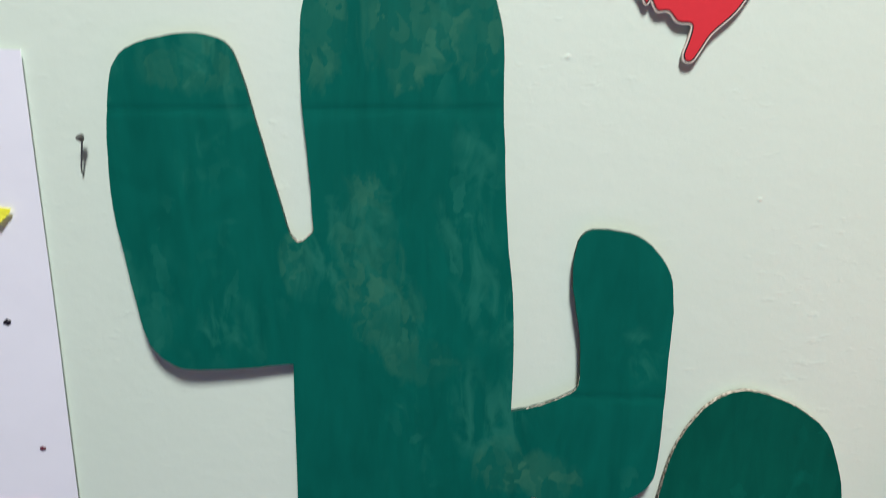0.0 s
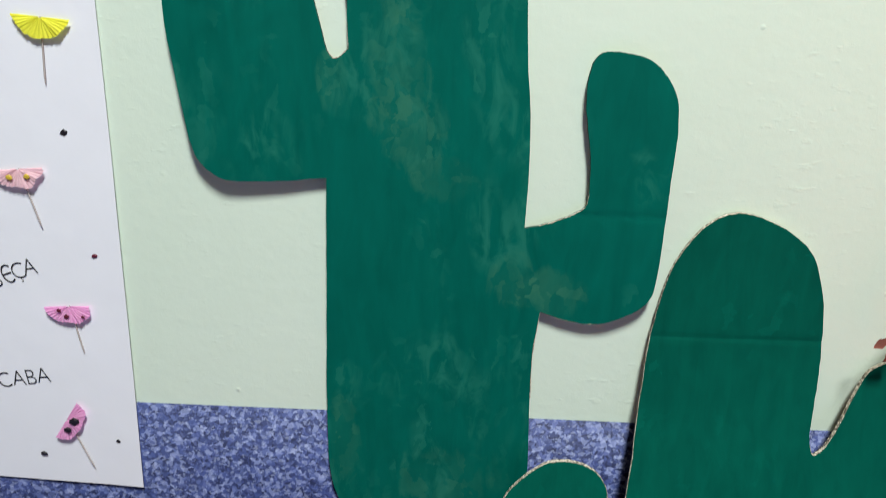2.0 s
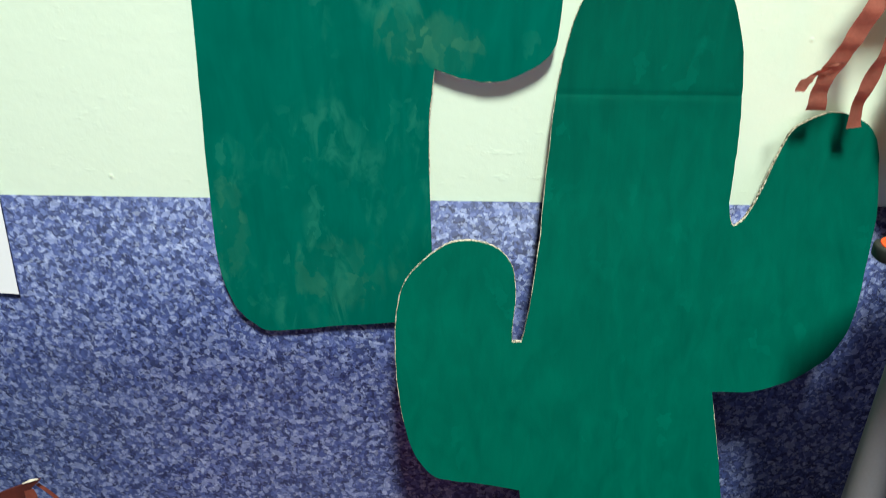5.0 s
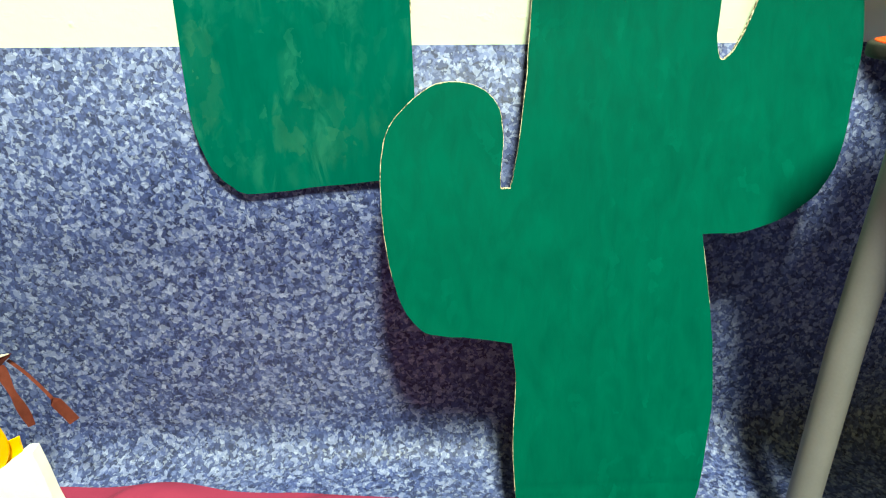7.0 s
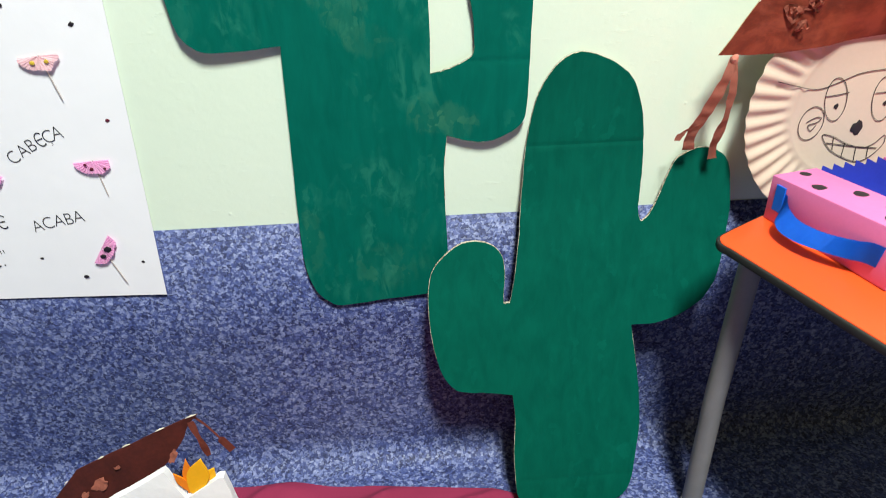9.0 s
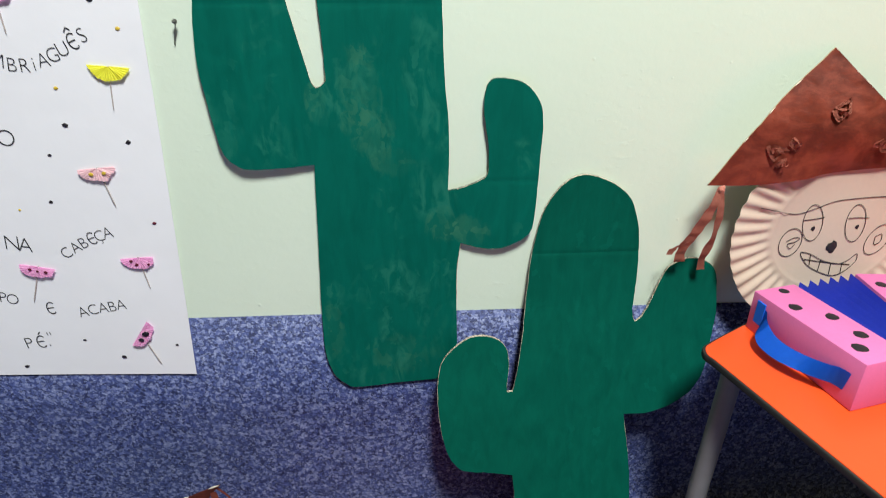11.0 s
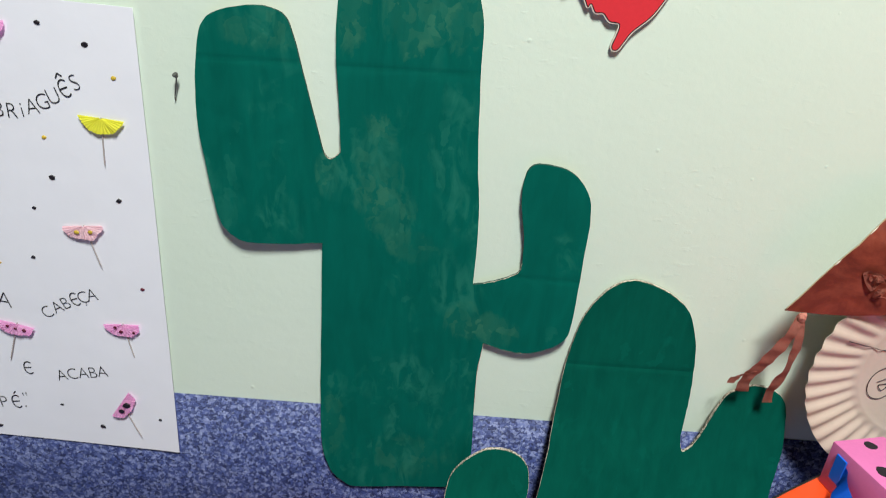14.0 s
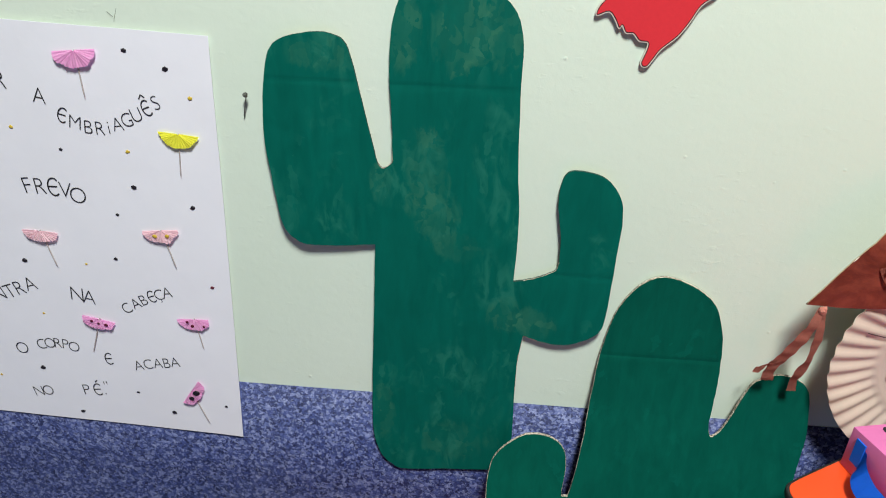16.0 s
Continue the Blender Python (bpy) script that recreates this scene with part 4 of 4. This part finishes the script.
def hanging_strip(points, seed, wide=0.0105):
    bm = bmesh.new()
    line = [p + Vector((0.0016 * noise.noise(p * 22 + Vector((seed, 0, 0))), 0.004 * noise.noise(p * 60 + Vector((0, seed, 0))), 0)) for p in spline(points, 9, False)]
    ws = []
    for i in range(len(line)):
        k = i / (len(line) - 1)
        w = wide * min(1, 0.45 + 1.6 * k) * (1.0 + 0.3 * noise.noise(Vector((i * 0.12, 3, seed))))
        turn = 0.9 * noise.noise(Vector((i * 0.07, 8, seed)))
        ws.append(Vector((math.cos(turn), 0.7 * math.sin(turn), 0.25 * noise.noise(Vector((i * 0.3, seed, 1))))) * w)
    strip(bm, line, ws, thick=0.0007)
    part("crepe_strip", bm, RIBBON, hat, "terracotta crepe paper strip", 60)


# widths fall together at the knot
hanging_strip([(0.915, -0.061, 0.745), (0.910, -0.063, 0.722), (0.903, -0.060, 0.695), (0.893, -0.050, 0.660), (0.884, -0.040, 0.630), (0.886, -0.033, 0.604)], 1, 0.0085)
hanging_strip([(0.917, -0.062, 0.744), (0.921, -0.064, 0.718), (0.924, -0.058, 0.680), (0.924, -0.050, 0.645), (0.922, -0.040, 0.615), (0.926, -0.032, 0.588)], 2, 0.0062)
hanging_strip([(0.891, -0.048, 0.648), (0.878, -0.045, 0.640), (0.868, -0.044, 0.632), (0.864, -0.042, 0.622)], 5, 0.0045)
bm = bmesh.new()
blob(bm, (0.916, -0.062, 0.742), 0.0055, (1, 0.7, 1.1), 0.6, 3, 2)
part("crepe_knot", bm, RIBBON, hat)

# ---- things on the floor ----
CL_BACK = [(-0.60, 0.02 - 0.06), (0.124, -0.052), (0.243, -0.062), (0.360, -0.075), (0.485, -0.087), (0.600, -0.102), (0.680, -0.135), (0.745, -0.150), (0.775, -0.165), (0.813, -0.194), (0.870, -0.228), (1.10, -0.40)]


def cloth_back(x):
    for (xa, ya), (xb, yb) in zip(CL_BACK, CL_BACK[1:]):
        if xa <= x <= xb:
            return ya + (yb - ya) * (x - xa) / (xb - xa)
    return -0.4


bm = bmesh.new()
nx, ny = 220, 90
grid = []
for i in range(nx + 1):
    x = 0.06 + 0.98 * i / nx
    yb = cloth_back(x) + 0.004 * noise.noise(Vector((x * 9, 0, 0)))
    col = []
    for j in range(ny + 1):
        v = j / ny
        y = yb + (-0.58 - yb) * v**1.3
        p = Vector((x, y, 0))
        fold = noise.noise(Vector((x * 5 + y * 9, y * 14 - x * 3, 1))) + 0.5 * noise.noise(Vector((x * 13, y * 26, 2)))
        ridge = max(0, 1 - abs(noise.noise(Vector((x * 3.5 - y * 3, y * 7, 9)))) * 6)
        wave = max(0, 1 - abs(math.sin(x * 16 - y * 30 + 2.5 * noise.noise(Vector((x * 4, y * 4, 5))))) * 2.2) * max(0, noise.noise(Vector((x * 3, y * 5, 7))) + 0.25)
        z = 0.0022 + 0.005 * max(0, fold) + (0.009 * ridge + 0.020 * wave) * min(1, v * 10)
        z += 0.020 * math.exp(-((x - 0.235) / 0.05) ** 2 - ((y + 0.085) / 0.03) ** 2)
        z += 0.016 * math.exp(-((x - 0.745) / 0.03) ** 2 - ((y + 0.160) / 0.010) ** 2) + 0.010 * max(0, math.sin(x * 95 + y * 60)) ** 3 * math.exp(-((x - 0.74) / 0.09) ** 2 - ((y + 0.21) / 0.05) ** 2)
        col.append(bm.verts.new((x, y, z)))
    grid.append(col)
fs = []
for i in range(nx):
    for j in range(ny):
        fs.append(bm.faces.new((grid[i][j], grid[i][j + 1], grid[i + 1][j + 1], grid[i + 1][j])))
bmesh.ops.recalc_face_normals(bm, faces=fs)
bmesh.ops.solidify(bm, geom=fs, thickness=0.001)
ob = part("floor_cloth", bm, CLOTH, None, "", 80)
tagged(ob, "wine-pink cotton cloth spread with creases on the floor", "cloth")

# blue framed board
fm = Matrix.Translation((0.702, -0.197, 0.014)) @ Matrix.Rotation(radians(-20), 4, "Z")
board = thing("framed_board", (0.74, -0.25, 0.004), "small black board in blue frame on pink cloth", "framed board")
for lo, hi in (((0, -0.016, 0), (0.24, 0, 0.012)), ((0, -0.20, 0), (0.24, -0.184, 0.012)), ((0, -0.184, 0), (0.016, -0.016, 0.012)), ((0.224, -0.184, 0), (0.24, -0.016, 0.012))):
    bm = bmesh.new()
    box(bm, lo, hi, fm, 0.002)
    part("frame_bar", bm, SKY_PLASTIC, board)
bm = bmesh.new()
box(bm, (0.014, -0.186, -0.006), (0.226, -0.014, 0.006), fm, 0.001)
part("black_panel", bm, SEED, board, "matt black panel")


# brown card hat propped on the floor
hat2 = thing("card_hat", (-0.05, -0.1, 0.0), "brown painted card hat with crepe strips against the wall", "card hat")
H2 = [(0.119, 0.212), (0.085, 0.199), (0.040, 0.181), (-0.022, 0.153), (-0.088, 0.125), (-0.138, 0.067), (-0.200, 0.004), (-0.160, 0.003), (-0.120, 0.004), (-0.067, 0.040), (0.0, 0.080), (0.055, 0.125), (0.088, 0.165), (0.100, 0.190)]


def hat2_y(x, z):
    return -0.132 + 0.20 * z + 0.006 * noise.noise(Vector((x * 9, 0, z * 9)))


crown = part("crown", sheet(ragged(spline(H2, 5, True, (0, 4, 6)), 0.0012, 6), hat2_y, 0.0028, steps_of(0.02, 0.19, 10), steps_of(-0.18, 0.1, 12), 2), [BROWN_DARK, BROWN_DARK], hat2, "brown brush-painted card")
for x, z, lean, size, slim in ((-0.053, 0.098, 35, 0.019, 0.55), (-0.081, 0.078, 50, 0.013, 0.45), (0.070, 0.142, 65, 0.014, 0.40), (-0.127, 0.026, 30, 0.013, 0.40), (-0.020, 0.128, 15, 0.006, 0.6)):
    d = Vector((math.cos(radians(lean)), math.sin(radians(lean)), 0))
    e = Vector((-d.y, d.x, 0))
    torn = []
    for k in range(26):
        a = k / 26 * math.tau
        r = size * (0.85 + 0.55 * noise.noise(Vector((math.cos(a) * 1.6, math.sin(a) * 1.6, x * 40))))
        torn.append(Vector((x, z, 0)) + d * math.cos(a) * r + e * math.sin(a) * r * slim)
    bm = sheet(torn, lambda px, pz: hat2_y(px, pz) - 0.004 - 0.0035 * noise.noise(Vector((px * 110, 1, pz * 110))), 0.0006, steps_of(z - size, z + size, 6), steps_of(x - size, x + size, 6))
    part("crepe_patch", bm, SCRAP, crown, "torn terracotta crepe scrap")
for a, b in (((0.117, 0.2125), (0.099, 0.206)), ((0.064, 0.1925), (0.049, 0.187)), ((0.006, 0.168), (-0.008, 0.162)), ((-0.040, 0.147), (-0.050, 0.1425)), ((-0.104, 0.108), (-0.110, 0.102))):
    bm = bmesh.new()
    mid = ((a[0] + b[0]) / 2, (a[1] + b[1]) / 2 + 0.0006)
    tube(bm, [(x, hat2_y(x, z) - 0.0004, z) for x, z in (a, mid, b)], [0.0006, 0.0016, 0.0005], 5)
    part("bare_fibre", bm, FOAM_EDGE, crown, "torn pale card edge")
bm = bmesh.new()
ln = spline([(0.106, -0.092, 0.200), (0.112, -0.096, 0.178), (0.119, -0.098, 0.155), (0.124, -0.097, 0.128)], 5, False)
strip(bm, ln, [Vector((0.0045 + 0.0012 * math.sin(k * 0.7), 0.001, 0.001)) for k in range(len(ln))], thick=0.0007)
part("crepe_strip", bm, RIBBON_RED, hat2, "red-brown crepe strip")
bm = bmesh.new()
ln = spline([(0.112, -0.086, 0.203), (0.122, -0.082, 0.186), (0.132, -0.078, 0.164), (0.142, -0.076, 0.142), (0.150, -0.076, 0.128), (0.157, -0.077, 0.117)], 4, False)
strip(bm, ln, [Vector((0.0008, 0.0016, 0.0003)) if k < 12 else Vector((0.0055, 0.001, 0.0036)) for k in range(len(ln))], thick=0.0007)
part("crepe_strip", bm, RIBBON_RED, hat2, "red-brown crepe strip")
bm = sheet(spline([(-0.125, 0.004), (-0.075, 0.036), (-0.02, 0.072), (-0.03, 0.004)], 5, True, (0, 2, 3)), lambda x, z: -0.150 + 0.2 * z, 0.002, (0.02, 0.04, 0.06))
part("inner_card", bm, OLIVE, hat2, "dull olive card")


def leaning_box(corners, y, deep, mat, parent, label, seed, name="carton"):
    """A wrapped carton whose front is a slightly crumpled quad in x and z."""
    bm = bmesh.new()
    line = []
    n = len(corners)
    for i in range(n):
        a, b = Vector((*corners[i], 0)), Vector((*corners[(i + 1) % n], 0))
        for k in range(6):
            p = a.lerp(b, k / 6)
            line.append(p + Vector((noise.noise(p * 30 + Vector((seed, 0, 0))), noise.noise(p * 30 + Vector((0, seed, 0))), 0)) * 0.0018)
    bm = sheet(line, lambda x, z: y + 0.004 * noise.noise(Vector((x * 14, seed, z * 14))) + 0.12 * z, deep, steps_of(0.02, 0.18, 8), steps_of(-0.05, 0.2, 8))
    return part(name, bm, mat, parent, label, 40)


dog = thing("white_carton_toy", (0.06, -0.17, 0.0), "crumpled white paper toy with black dots and green flap", "paper toy")
front = leaning_box([(-0.020, 0.080), (-0.030, 0.110), (0.014, 0.134), (0.076, 0.169), (0.101, 0.116), (0.112, 0.004), (0.016, 0.004)], -0.187, 0.014, WHITE_CARD, dog, "crumpled white paper", 2, "paper_box")
for x, z, r in ((0.037, 0.055, 0.0092), (0.028, 0.026, 0.0095), (0.054, 0.018, 0.0085), (0.084, 0.018, 0.0085)):
    bm = bmesh.new()
    blob(bm, (x, -0.188 + 0.004 * noise.noise(Vector((x * 14, 2, z * 14))) + 0.12 * z, z), r, (1.15, 0.16, 0.85), 0.15, 3, 2)
    part("black_dot", bm, SEED, front)
bm = sheet(spline([(-0.060, 0.004), (-0.042, 0.046), (-0.020, 0.066), (-0.005, 0.045), (-0.010, 0.020), (-0.03, 0.004)], 5), lambda x, z: -0.190 + 0.1 * z, 0.003)
part("green_flap", bm, GREEN_CARD, dog, "bright green foam flap")

pot = thing("white_flower_carton", (0.15, -0.17, 0.0), "white carton vase with green patch and orange flower", "carton vase")
leaning_box([(0.102, 0.115), (0.158, 0.154), (0.167, 0.154), (0.203, 0.004), (0.118, 0.004)], -0.190, 0.014, WHITE_CARD, pot, "white wrapped carton", 5)
bm = sheet(spline([(0.130, 0.004), (0.124, 0.020), (0.162, 0.040), (0.178, 0.012), (0.176, 0.004)], 4, True, (0, 1, 2, 3, 4)), lambda x, z: -0.198 + 0.12 * z, 0.004)
part("green_patch", bm, GREEN_CARD, pot, "bright green foam patch")
FLOWER = [((0.108, 0.120), (0.112, 0.188), 0.0075, PETAL_DARK), ((0.112, 0.125), (0.090, 0.163), 0.0070, PETAL_DARK), ((0.118, 0.125), (0.137, 0.192), 0.0165, PETAL), ((0.128, 0.128), (0.152, 0.166), 0.011, PETAL), ((0.115, 0.12), (0.126, 0.175), 0.011, PETAL_DARK)]
for i, (a, b, w, mt) in enumerate(FLOWER):
    a, b = Vector((*a, 0)), Vector((*b, 0))
    d = (b - a).normalized()
    s = Vector((-d.y, d.x, 0)) * w
    bm = sheet(spline([a - s * 0.45, a + (b - a) * 0.55 - s, b, a + (b - a) * 0.55 + s, a + s * 0.45], 5, True, (2,)), lambda x, z, i=i: -0.165 - 0.003 * (i % 3) + 0.05 * (z - 0.12), 0.0025)
    part("petal", bm, mt, pot, "orange foam petal")
